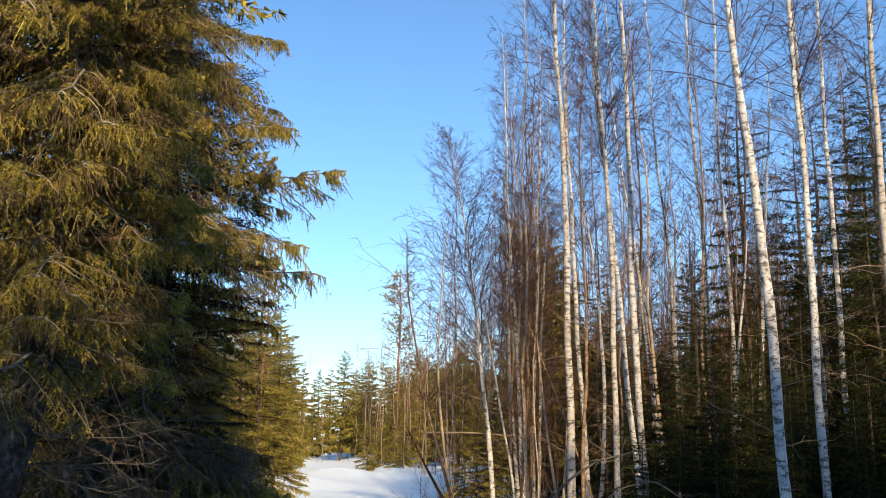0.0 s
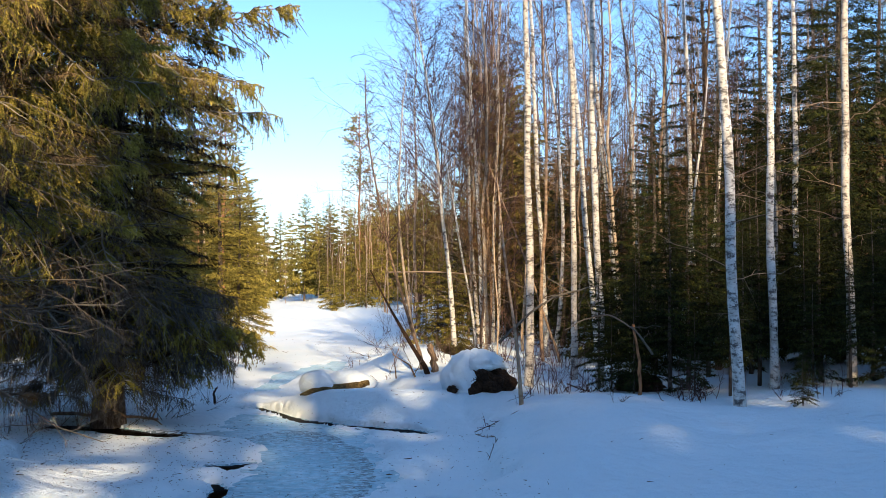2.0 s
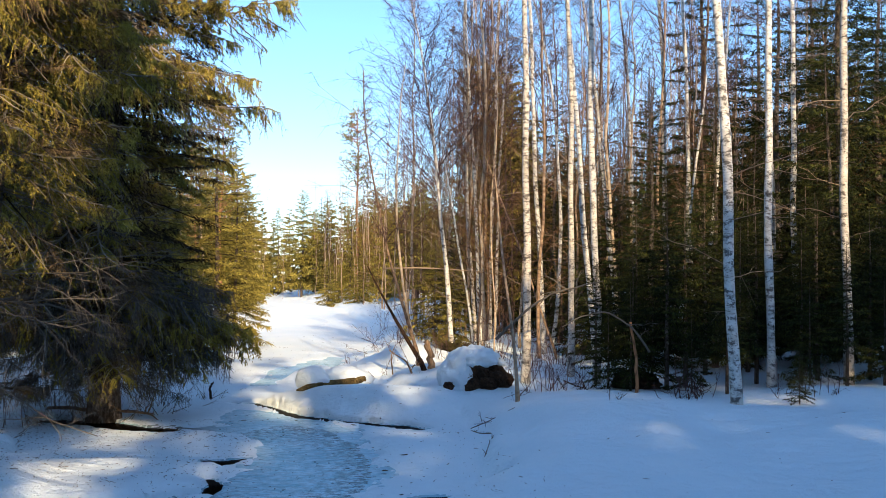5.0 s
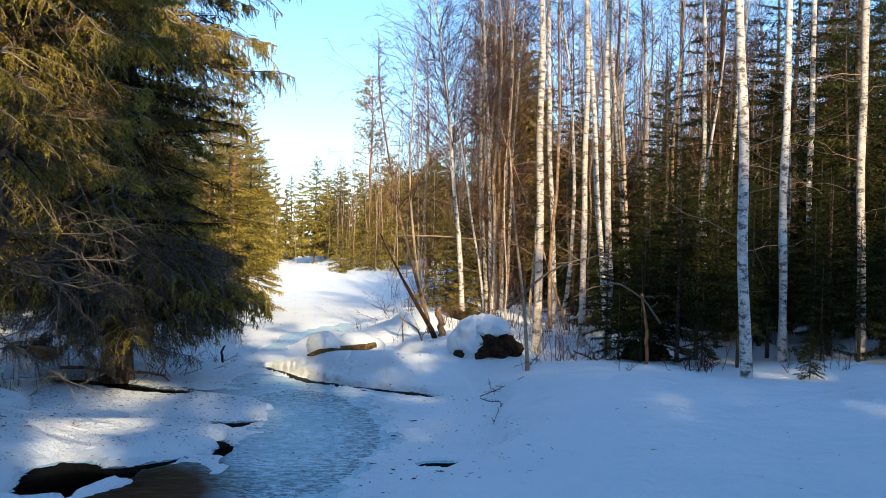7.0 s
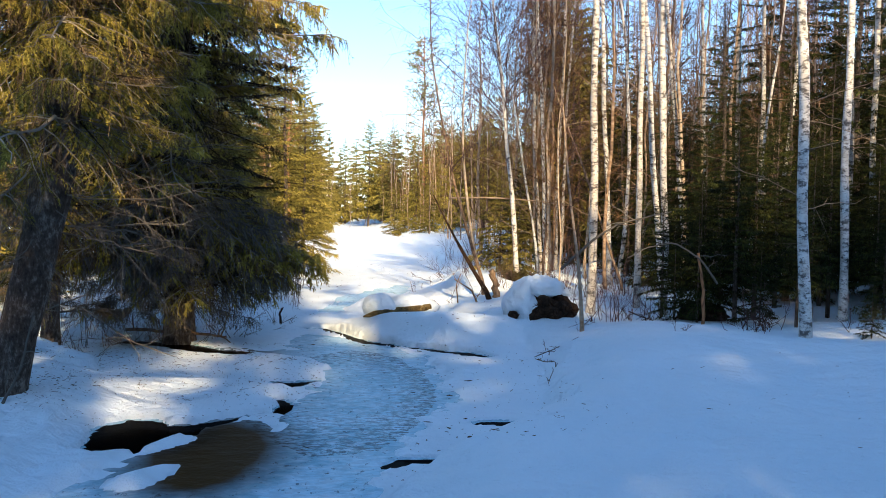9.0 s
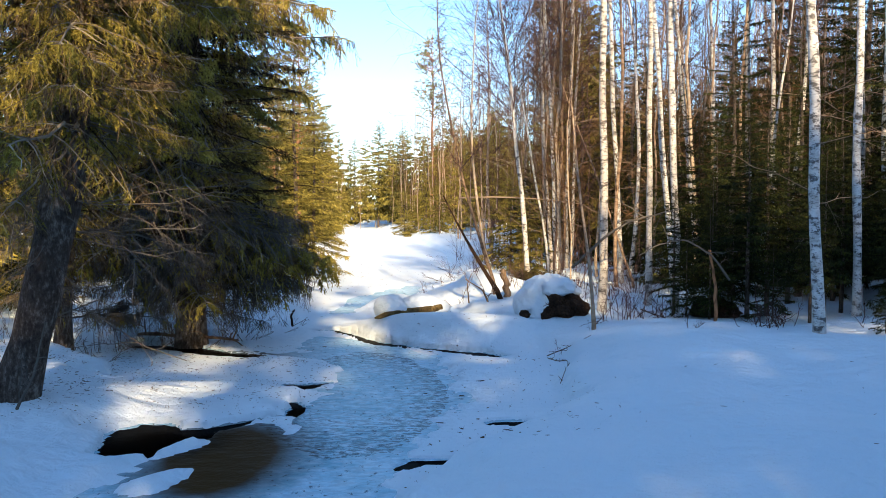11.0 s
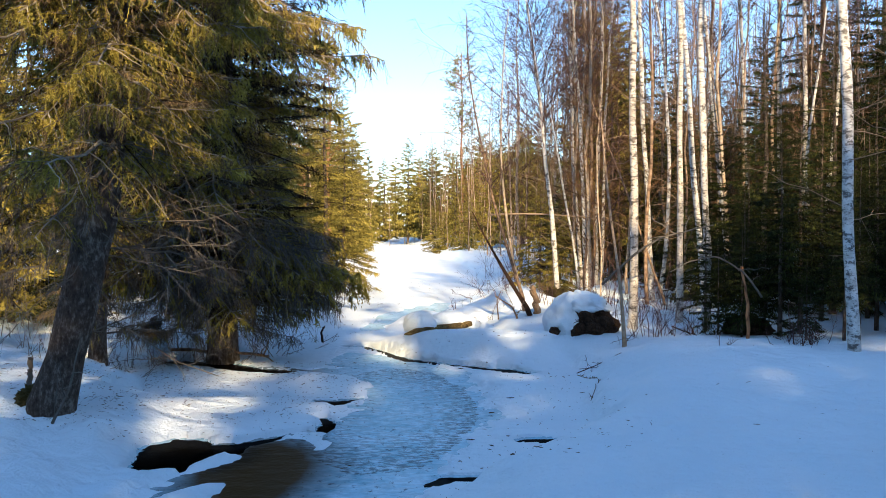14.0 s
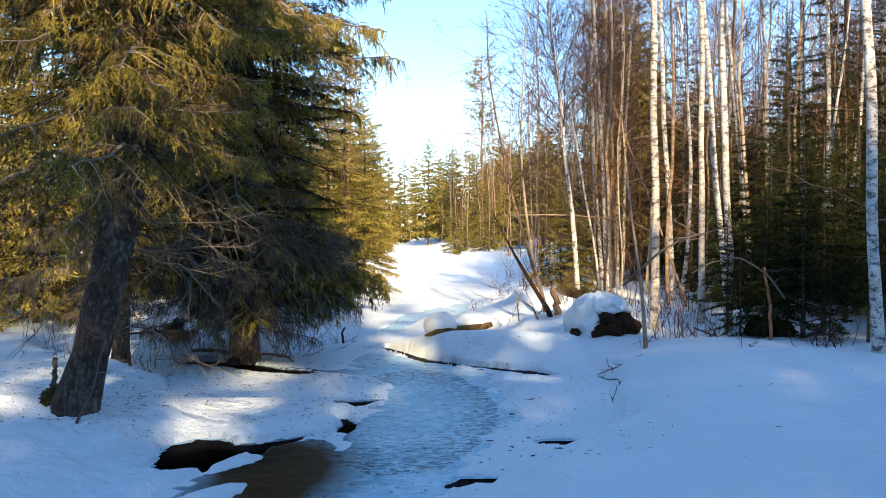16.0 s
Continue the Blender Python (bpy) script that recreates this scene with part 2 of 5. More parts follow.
# ---------- mesh tools ----------
class Geo:
    """Triangles gathered from arrays, with a material slot for each."""

    def __init__(self):
        self.v, self.f, self.m, self.n = [], [], [], 0

    def add(self, v, f, m=0):
        v = np.asarray(v, float).reshape(-1, 3)
        f = np.asarray(f, int).reshape(-1, 3)
        if len(f):
            self.v.append(v)
            self.f.append(f + self.n)
            self.m.append(np.full(len(f), m))
            self.n += len(v)

    def put(self, other, mat):
        """Stamp another Geo, moved by a 4 x 4 array."""
        v, f, m = other.arrays()
        self.v.append(v @ mat[:3, :3].T + mat[:3, 3])
        self.f.append(f + self.n)
        self.m.append(m)
        self.n += len(v)

    def arrays(self):
        if len(self.v) > 1:
            self.v, self.f, self.m = [np.concatenate(self.v)], [np.concatenate(self.f)], [np.concatenate(self.m)]
        return self.v[0], self.f[0], self.m[0]

    def mesh(self, name, materials, smooth=False):
        v, f, m = self.arrays()
        me = bpy.data.meshes.new(name)
        me.vertices.add(len(v))
        me.vertices.foreach_set("co", v.ravel())
        me.loops.add(len(f) * 3)
        me.loops.foreach_set("vertex_index", f.ravel())
        me.polygons.add(len(f))
        me.polygons.foreach_set("loop_start", np.arange(len(f)) * 3)
        for mt in materials:
            me.materials.append(mt)
        me.polygons.foreach_set("material_index", m.astype(np.int32))
        me.polygons.foreach_set("use_smooth", np.full(len(f), smooth))
        me.update(calc_edges=True)
        return me


def part(name, mesh, parent, label=""):
    ob = new(name, mesh)
    ob.parent = parent
    return tagged(ob, label)


def thing(name, x, y, z, label, category, group="", kind="", turn=0.0):
    ob = new(name)
    ob.empty_display_size = 0.2
    ob.matrix_world = pose(x, y, z, 0, 0, turn)
    return tagged(ob, label, category, group, kind)


def unit(a):
    return a / np.maximum(np.linalg.norm(a, axis=-1, keepdims=True), 1e-9)


def tubes(geo, pts, rad, sides=3, mat=0, cap=False):
    """pts (N, K, 3), rad (N, K): N tapered tubes of K rings."""
    pts, rad = np.asarray(pts, float), np.asarray(rad, float)
    if pts.ndim == 2:
        pts, rad = pts[None], rad[None]
    n, k, _ = pts.shape
    if n == 0:
        return
    tan = unit(np.gradient(pts, axis=1))
    ref = np.where(np.abs(tan[..., 2:3]) > 0.85, np.array([1.0, 0, 0]), np.array([0, 0, 1.0]))
    u = unit(np.cross(tan, ref))
    w = np.cross(tan, u)
    a = np.arange(sides) / sides * 2 * np.pi
    ring = np.cos(a)[None, None, :, None] * u[:, :, None] + np.sin(a)[None, None, :, None] * w[:, :, None]
    v = pts[:, :, None] + ring * rad[:, :, None, None]
    i = np.arange(n * k * sides).reshape(n, k, sides)
    p, q = i[:, :-1], i[:, 1:]
    p2, q2 = np.roll(p, -1, 2), np.roll(q, -1, 2)
    f = np.concatenate([np.stack([p, q2, p2], -1).reshape(-1, 3), np.stack([p, q, q2], -1).reshape(-1, 3)])
    geo.add(v, f, mat)
    if cap:
        e = i[:, -1]
        geo.add(v.reshape(-1, 3), np.concatenate([np.stack([e[:, 0], e[:, j + 1], e[:, j]], -1) for j in range(1, sides - 1)]), mat)


def needles(geo, rng, pts, per, length, width, mat=1, spread=0.9):
    """Short pointed needles along the polylines pts (N, K, 3)."""
    n, k, _ = pts.shape
    if n == 0:
        return
    s = rng.random((n, per)) * (k - 1.001)
    i = s.astype(int)
    fr = (s - i)[..., None]
    rows = np.arange(n)[:, None]
    p = pts[rows, i] * (1 - fr) + pts[rows, i + 1] * fr
    t = unit(pts[rows, i + 1] - pts[rows, i])
    d = unit(rng.normal(size=(n, per, 3)))
    d = unit(d - t * (d * t).sum(-1, keepdims=True))
    out = unit(d * spread + t * 0.8)
    side = unit(np.cross(t, d))
    ln = length * (0.7 + 0.6 * rng.random((n, per, 1)))
    v = np.stack([p - side * width / 2, p + side * width / 2, p + out * ln], 2)
    geo.add(v, np.arange(n * per * 3).reshape(-1, 3), mat)


def slivers(geo, rng, pts, width, mat=0):
    """Fine straight twigs as pointed blades from pts[:, 0] to pts[:, -1]."""
    a, b = pts[:, 0], pts[:, -1]
    side = unit(np.cross(b - a, rng.normal(size=a.shape))) * (np.ones(len(a)) * width / 2)[:, None]
    geo.add(np.stack([a - side, a + side, b], 1), np.arange(len(a) * 3).reshape(-1, 3), mat)


def bezier(p0, d0, length, bend, k):
    """Curves from p0 along d0 (N, 3), bent by the vectors bend over their length (N,)."""
    s = np.linspace(0, 1, k)[None, :, None]
    L = np.asarray(length)[:, None, None]
    return p0[:, None] + d0[:, None] * s * L + bend[:, None] * (s ** 2) * L


# ---------- ground ----------
def hash2(i, j):
    h = np.sin(i * 127.1 + j * 311.7) * 43758.5453
    return h - np.floor(h)


def vnoise(x, y):
    i, j = np.floor(x), np.floor(y)
    u, v = x - i, y - j
    u, v = u * u * (3 - 2 * u), v * v * (3 - 2 * v)
    return ((hash2(i, j) * (1 - u) + hash2(i + 1, j) * u) * (1 - v)
            + (hash2(i, j + 1) * (1 - u) + hash2(i + 1, j + 1) * u) * v) * 2 - 1


def smooth(e0, e1, x):
    t = np.clip((x - e0) / (e1 - e0), 0, 1)
    return t * t * (3 - 2 * t)


def capsules(x, y, chain, squash=1.0):
    """Signed depth inside a chain of round spots joined up: positive inside."""
    best = np.full(np.shape(x), -99.0)
    for (x0, y0, r0), (x1, y1, r1) in zip(chain[:-1], chain[1:]):
        dx, dy = x1 - x0, y1 - y0
        t = np.clip(((x - x0) * dx + (y - y0) * dy) / (dx * dx + dy * dy + 1e-9), 0, 1)
        d = np.hypot(x - x0 - t * dx, (y - y0 - t * dy) * squash)
        best = np.maximum(best, r0 + (r1 - r0) * t - d)
    return best


LEFT_Y = [-60, 5, 6.7, 7.3, 8.3, 8.6, 8.9, 9.5, 10.2, 10.7, 11.2, 11.7, 12.2, 12.7, 13.1, 13.8, 14.5, 15.2, 17, 20, 27, 40, 65, 100, 140, 200]
LEFT_X = [-2.3, -2.3, -2.15, -1.95, -1.75, -1.2, -1.0, -0.92, -1.1, -1.15, -0.6, -0.85, -1.3, -2.0, -3.4, -3.3, -2.6, -2.0, -1.9, -2.1, -2.5, -3.2, -4.0, -5.6, -12, -25]
RIGHT_Y = [-60, 5, 6.0, 6.7, 7.0, 7.7, 8.2, 8.5, 9.5, 10.8, 12.0, 13.0, 14.0, 15.0, 17, 20, 27, 40, 65, 100, 140, 200]
RIGHT_X = [-0.3, -0.2, 0.0, 0.30, 0.50, 1.05, 1.38, 1.5, 1.72, 1.97, 2.2, 2.0, 1.6, 1.4, 1.3, 1.4, 1.9, 2.2, 0.9, -2.2, -8, -22]

POOL = [(-2.22, 8.20, 0.31), (-2.14, 7.62, 0.31), (-1.86, 8.05, 0.25), (-1.62, 8.30, 0.10), (-1.36, 8.52, 0.06), (-1.14, 8.74, 0.06)]
POOL_ARM = [(-1.14, 8.74, 0.04), (-0.96, 8.80, 0.08), (-0.92, 9.18, 0.05), (-1.06, 9.42, 0.05)]
STRIP = [(-3.60, 13.35, 0.16), (-2.90, 13.05, 0.22), (-2.45, 12.65, 0.20), (-1.90, 12.40, 0.14)]
CRACK_LEFT = [(-1.12, 10.32, 0.09), (-0.95, 10.22, 0.13), (-0.76, 10.45, 0.07)]
CRACK_BANK = [(0.80, 12.68, 0.12), (1.10, 12.45, 0.20), (1.38, 12.18, 0.15)]
CRACK_RIGHT = [(0.92, 8.40, 0.11), (1.15, 8.40, 0.13), (1.30, 8.36, 0.07), (1.47, 8.45, 0.05)]
CRACK_NEAR = [(0.10, 6.98, 0.07), (0.24, 7.10, 0.13), (0.50, 7.12, 0.06)]
UNDERCUT = [(-1.0, 14.9, 0.13), (-0.5, 14.0, 0.10), (-0.2, 13.5, 0.11), (0.4, 13.0, 0.10), (0.80, 12.68, 0.13)]
HOLE_FAR = [(-1.25, 14.9, 0.06), (-0.95, 14.75, 0.06)]
FLOE = [(-1.87, 7.44, 0.06), (-1.68, 7.78, 0.09)]
FLOE_NEAR = [(-1.78, 6.55, 0.14), (-1.58, 6.92, 0.06)]
ICE_SPOTS = [(-0.6, 5.0, 0.5), (-0.55, 6.5, 0.45), (-0.4, 7.7, 0.55), (-0.25, 8.5, 0.68), (-0.05, 9.5, 0.76), (0.1, 10.8, 0.68), (-0.2, 12.1, 0.78), (-0.7, 13.2, 0.55), (-1.0, 13.9, 0.3)]
POND = [(-1.30, 8.0, 0.42), (-1.32, 7.4, 0.58), (-1.42, 6.5, 0.68), (-1.5, 5.4, 0.66)]
BACKWATER = [(-2.2, 12.55, 0.30), (-1.6, 12.25, 0.32), (-1.0, 12.3, 0.4)]
ICE_FAR = [(-0.9, 17.5, 0.25), (-0.4, 20.0, 0.5), (0.6, 23.0, 0.3)]


def open_water(x, y):
    e = 0.045 * vnoise(x * 5, y * 5) + 0.030 * vnoise(x * 13, y * 13) + 0.015 * vnoise(x * 31, y * 31)
    w = np.maximum.reduce([capsules(x, y, c) for c in (POOL, POOL_ARM, STRIP, CRACK_LEFT, CRACK_BANK, CRACK_RIGHT, CRACK_NEAR, UNDERCUT, HOLE_FAR)])
    fl = np.maximum(capsules(x, y, FLOE), capsules(x, y, FLOE_NEAR))
    return np.minimum(w + e, -fl - e)


def ground_z(x, y):
    x, y = np.asarray(x, float), np.asarray(y, float)
    wob = 0.05 * vnoise(x * 1.3, y * 1.3) + 0.03 * vnoise(x * 4, y * 4)
    le = np.interp(y, LEFT_Y, LEFT_X) + wob
    re = np.interp(y, RIGHT_Y, RIGHT_X) + wob
    a, b = le - x, x - re
    near = smooth(22, 14, y)
    left = 0.08 * smooth(-0.05, 0.10, a) * near + 0.09 * smooth(0.1, 0.9, a) * near + 0.28 * smooth(0.9, 4.0, a) + 0.25 * smooth(0.0, 2.5, a) * (1 - near) + 0.6 * smooth(4, 20, a)
    left = left + 0.25 * smooth(7.6, 5.6, y) * smooth(0.1, 1.2, a)
    right = 0.23 * smooth(-0.06, 0.26, b) + 0.17 * smooth(0.1, 1.0, b) + 0.25 * smooth(3.5, 9, b) + 0.5 * smooth(8, 30, b)
    z = left + right
    # the buried trunk across the stream, and drifts on the right bank
    line = np.interp(x, (-1.4, -0.2, 0.9, 1.6, 2.6), (15.6, 14.35, 13.65, 13.45, 13.9))
    off = y - line
    width = np.where(off < 0, 0.66, 0.9) + 0.06 * vnoise(x * 1.5, 3.0 + 0 * x)
    ridge = (0.40 + 0.06 * vnoise(x * 1.1, 7.0 + 0 * x)) * np.exp(-np.abs(off / width) ** 2.6) * smooth(-1.3, 0.2, x) * smooth(2.9, 1.5, x)
    z = np.maximum(z, ridge) + 0.25 * np.minimum(z, ridge)
    for cx, cy, r, h in ((2.6, 14.6, 0.6, 0.08), (0.05, 17.9, 0.62, 0.30), (1.6, 19.5, 0.9, 0.45), (1.9, 22.5, 0.9, 0.3), (-2.6, 42, 2.0, 0.5),
                         (1.2, 11.0, 0.7, 0.09), (3.3, 10.4, 1.3, 0.13), (5.2, 9.0, 1.6, 0.05), (6.9, 11.5, 0.8, 0.18), (-1.0, 55, 2.2, 0.5)):
        z = z + h * np.exp(-((x - cx) ** 2 + (y - cy) ** 2) / r ** 2)
    dry = smooth(0.0, 0.5, np.maximum(a, b))
    z = z + dry * (0.05 * vnoise(x * 0.5 + 5, y * 0.5) + 0.055 * vnoise(x * 1.4, y * 1.2) + 0.012 * vnoise(x * 5.1, y * 5.1) + 0.010 * vnoise(x * 1.6, y * 6.0))
    crust = smooth(-1.5, -2.1, x) * smooth(9.0, 8.2, y) + 0.35 * smooth(0.0, 0.5, b) * smooth(13, 9, y)
    z = z + crust * (0.05 * vnoise(x * 3.1, y * 3.1) + 0.030 * vnoise(x * 7.7, y * 7.7) + 0.010 * vnoise(x * 17, y * 17))
    z = z + 0.003 * vnoise(x * 11, y * 11)
    # bare ice lies a little lower than the snow on it
    ice = np.maximum.reduce([capsules(x, y, ICE_SPOTS), capsules(x, y, ICE_FAR), capsules(x, y, POND), capsules(x, y, BACKWATER)]) + 0.12 * vnoise(x * 2.2, y * 2.2) + 0.09 * vnoise(x * 9, y * 5) + 0.07 * vnoise(x * 19, y * 11)
    flat = smooth(0.10, 0.0, np.maximum(a, b)) * smooth(0.1, 0.02, ridge)
    z = z + flat * (0.030 - 0.070 * smooth(-0.10, 0.12, ice))
    fl = np.maximum(capsules(x, y, FLOE), capsules(x, y, FLOE_NEAR))
    z = np.where(fl > -0.05, np.maximum(z, 0.03 + 0.05 * smooth(0.0, 0.1, fl)), z)
    w = open_water(x, y)
    z = np.where((w > -0.6) & (y < 10), np.minimum(z, 0.05 + 0.30 * np.maximum(-w, 0) + 1.6 * np.maximum(-w - 0.25, 0)), z)
    z = np.where((w > -2.0) & (y >= 10) & (x < -0.7) & (y < 13.2), np.minimum(z, 0.02 + 0.045 * np.maximum(-w, 0)), z)
    s = smooth(-0.015, 0.03, w)
    return z * (1 - s) - 0.45 * s


def axis(fine0, fine1, step, far0, far1, grow=1.13):
    mid = list(np.arange(fine0, fine1 + step / 2, step))
    lo, hi, s = [fine0], [fine1], step
    while lo[-1] > far0:
        s *= grow
        lo.append(lo[-1] - s)
    s = step
    while hi[-1] < far1:
        s *= grow
        hi.append(hi[-1] + s)
    return np.array(lo[:0:-1] + mid + hi[1:])


def grid(xs, ys, height, keep=None):
    gx, gy = np.meshgrid(xs, ys)
    v = np.stack([gx, gy, height(gx, gy)], -1).reshape(-1, 3)
    i = np.arange(gx.size).reshape(gx.shape)
    a, b, c, d = i[:-1, :-1], i[:-1, 1:], i[1:, 1:], i[1:, :-1]
    f = np.concatenate([np.stack([a, b, c], -1).reshape(-1, 3), np.stack([a, c, d], -1).reshape(-1, 3)])
    if keep is not None:
        k = keep(gx, gy).ravel()
        f = f[k[f].all(1)]
    g = Geo()
    g.add(v, f)
    return g


ground = new("ground", grid(axis(-4.2, 4.4, 0.042, -700, 700), axis(6.2, 15.2, 0.042, -300, 1500, 1.05), ground_z).mesh("ground", [SNOW], True))
tagged(ground, "deep white snow with drifts, banks and fallen needles", "snow", kind="structure")
ice = new("stream_ice", grid(np.arange(-3.2, 2.2, 0.05), axis(4.5, 16, 0.05, 3, 26), lambda x, y: 0.012 + 0.004 * vnoise(x * 5, y * 9) - 0.06 * smooth(-0.02, 0.05, open_water(x, y))).mesh("stream_ice", [ICE], True))
tagged(ice, "pale blue rippled stream ice with snow crust", "ice", kind="structure")
water = new("stream_water", grid(np.arange(-5, 2.6, 0.4), np.arange(3.0, 16, 0.4), lambda x, y: -0.004 + 0 * x).mesh("stream_water", [WATER]))
tagged(water, "dark brown open stream water between ice edges", "water", kind="structure")


def gz(x, y):
    return float(ground_z(np.array([x]), np.array([y]))[0])


# ---------- trees ----------
def trunk_line(z, lean, bend, cut=8.5):
    """How far a trunk stands off its foot at the height z."""
    zc = np.minimum(z, cut)
    return lean * zc + bend * zc ** 2 + (lean + 2 * bend * cut) * 0.5 * np.maximum(z - cut, 0)


def trunk_points(rng, h, lean, bend, k, wob=0.02):
    z = np.linspace(-0.35, h, k)
    ph = rng.random(4) * 6.28
    zz = np.maximum(z, 0)
    x = trunk_line(zz, lean, bend) + wob * np.sin(z * 1.1 + ph[0]) * np.minimum(zz, 1) + wob * 0.5 * np.sin(z * 2.7 + ph[1]) * np.minimum(zz, 1)
    y = wob * 1.5 * np.sin(z * 0.8 + ph[2]) * np.minimum(zz, 1)
    return np.stack([x, y, z], 1)


def along(line, z):
    return np.stack([np.interp(z, line[:, 2], line[:, 0]), np.interp(z, line[:, 2], line[:, 1]), z], -1)


def twig_tree(geo, rng, start, direction, length, r0, kids, grand, mat=0, droop=0.25, up=0.15, thin=False):
    """Branches from start along direction (N, 3), with twigs of two orders."""
    n = len(start)
    bend = np.stack([rng.normal(0, 0.10, n), rng.normal(0, 0.10, n), rng.normal(up, 0.12, n)], 1)
    main = bezier(start, direction, length, bend, 6)
    main[:, 1:] += rng.normal(0, 0.018, main[:, 1:].shape) * length[:, None, None]
    if thin:
        tubes(geo, main[:, [0, 2, 5]], r0[:, None] * np.array([[1, 0.7, 0.3]]), 3, mat)
    else:
        tubes(geo, main, r0[:, None] * np.linspace(1, 0.3, 6)[None], 3, mat)
    if not kids:
        return
    s = 0.15 + 0.85 * rng.random((n, kids))
    p = main[np.arange(n)[:, None], (s * 4.99).astype(int)]
    q = main[np.arange(n)[:, None], (s * 4.99).astype(int) + 1]
    st = (p + (q - p) * (s * 4.99 % 1)[..., None]).reshape(-1, 3)
    d = unit(unit(q - p).reshape(-1, 3) * 0.9 + rng.normal(0, 0.50, (n * kids, 3)))
    ln = (length[:, None] * (0.15 + 0.35 * rng.random((n, kids))) * (1.15 - 0.6 * s)).ravel()
    b2 = np.stack([rng.normal(0, 0.15, n * kids), rng.normal(0, 0.15, n * kids), rng.normal(-droop * 0.5, 0.15, n * kids)], 1)
    sec = bezier(st, d, ln, b2, 4)
    if thin:
        slivers(geo, rng, sec[:, [0, 3]], np.repeat(r0, kids) * 1.1, mat)
    else:
        tubes(geo, sec[:, [0, 2, 3]], (np.repeat(r0, kids) * 0.42)[:, None] * np.array([[1, 0.6, 0.3]]), 3, mat)
    if not grand:
        return
    m = len(sec)
    s = 0.2 + 0.8 * rng.random((m, grand))
    i = (s * 2.99).astype(int)
    st = (sec[np.arange(m)[:, None], i] * (1 - (s * 2.99 % 1)[..., None]) + sec[np.arange(m)[:, None], i + 1] * (s * 2.99 % 1)[..., None]).reshape(-1, 3)
    d = unit(np.repeat(d, grand, 0) * 0.8 + rng.normal(0, 0.5, (m * grand, 3)) + np.array([0, 0, -droop * 0.4]))
    ln = np.repeat(ln, grand) * (0.25 + 0.45 * rng.random(m * grand))
    b3 = np.stack([rng.normal(0, 0.1, m * grand), rng.normal(0, 0.1, m * grand), rng.normal(-droop, 0.15, m * grand)], 1)
    k = 2
    ter = bezier(st, d, ln, b3, k)
    slivers(geo, rng, ter, np.maximum(np.repeat(np.repeat(r0, kids), grand) * 0.4, 0.0075 if thin else 0.0048), mat)


def fan(rng, n, low, high):
    """n directions, at an angle above the level between low and high degrees."""
    a = rng.random(n) * 2 * np.pi
    e = np.radians(low + (high - low) * rng.random(n))
    return np.stack([np.cos(a) * np.cos(e), np.sin(a) * np.cos(e), np.sin(e)], 1)


def single_branches(ob, rng, line, z, d, ln, r0, kids, grand, mat, label, droop, up):
    st = along(line, z)
    for i in range(len(z)):
        g = Geo()
        twig_tree(g, rng, st[i:i + 1], d[i:i + 1], ln[i:i + 1], r0[i:i + 1], kids, grand, 0, droop, up)
        part("dead_branch", g.mesh("dead_branch", [mat]), ob, label)


def birch(x, y, r, h, lean=0.0, bend=0.0, seed=0, crown=4.5, boughs=26, kids=7, grand=4, dead=11, reach=1.0, name="birch_tree",
          label="slender white-barked birch tree, leafless, standing in snow", bark=None, wob=0.02, twig_r=1.0):
    rng = np.random.default_rng(seed + 1000)
    ob = thing(name, x, y, gz(x, y), label, "tree", "leafless birches of the wood")
    line = trunk_points(rng, h, lean, bend, max(10, int(h * 2)), wob)
    zz = np.clip(line[:, 2] / h, 0, 1)
    rad = 0.86 * r * (1 - 0.85 * zz ** 0.9) * (1 + 0.35 * np.exp(-np.maximum(line[:, 2], 0) / 0.12)) + 0.004
    rad *= 1 + 0.05 * rng.normal(size=len(rad))
    g = Geo()
    tubes(g, line, rad, 9, 0)
    part("trunk", g.mesh("birch_trunk", [bark or BIRCH], True), ob)
    if boughs:
        g = Geo()
        boughs = int(boughs * 3.9)
        z = crown + (h - crown) * rng.random(boughs) ** 0.9
        d = fan(rng, boughs, 18, 62)
        ln = reach * (0.45 + 0.75 * rng.random(boughs)) * np.clip(0.35 + (h - z) / h * 2.2, 0.35, 1.7)
        r0 = twig_r * (0.0030 + 0.0030 * ln)
        near = z < 2.6 + 0.42 * y
        for pick, k, q in ((near, kids + 4, grand + 2), (~near, 4, 1)):
            if pick.any():
                twig_tree(g, rng, along(line, z[pick]), d[pick], ln[pick], r0[pick], k, q, 0, 0.40, 0.10)
        part("crown", g.mesh("birch_crown", [BIRCH_TWIG]), ob, "bare purple-brown birch twigs")
    if dead:
        z = 1.0 + (crown + 1.0) * rng.random(dead)
        ln = 0.35 + 1.0 * rng.random(dead)
        single_branches(ob, rng, line, z, fan(rng, dead, -10, 35), ln, 0.004 + 0.003 * ln, 3, 2, DEAD_TWIG, "dry brown dead branch", 0.1, 0.0)
    return ob


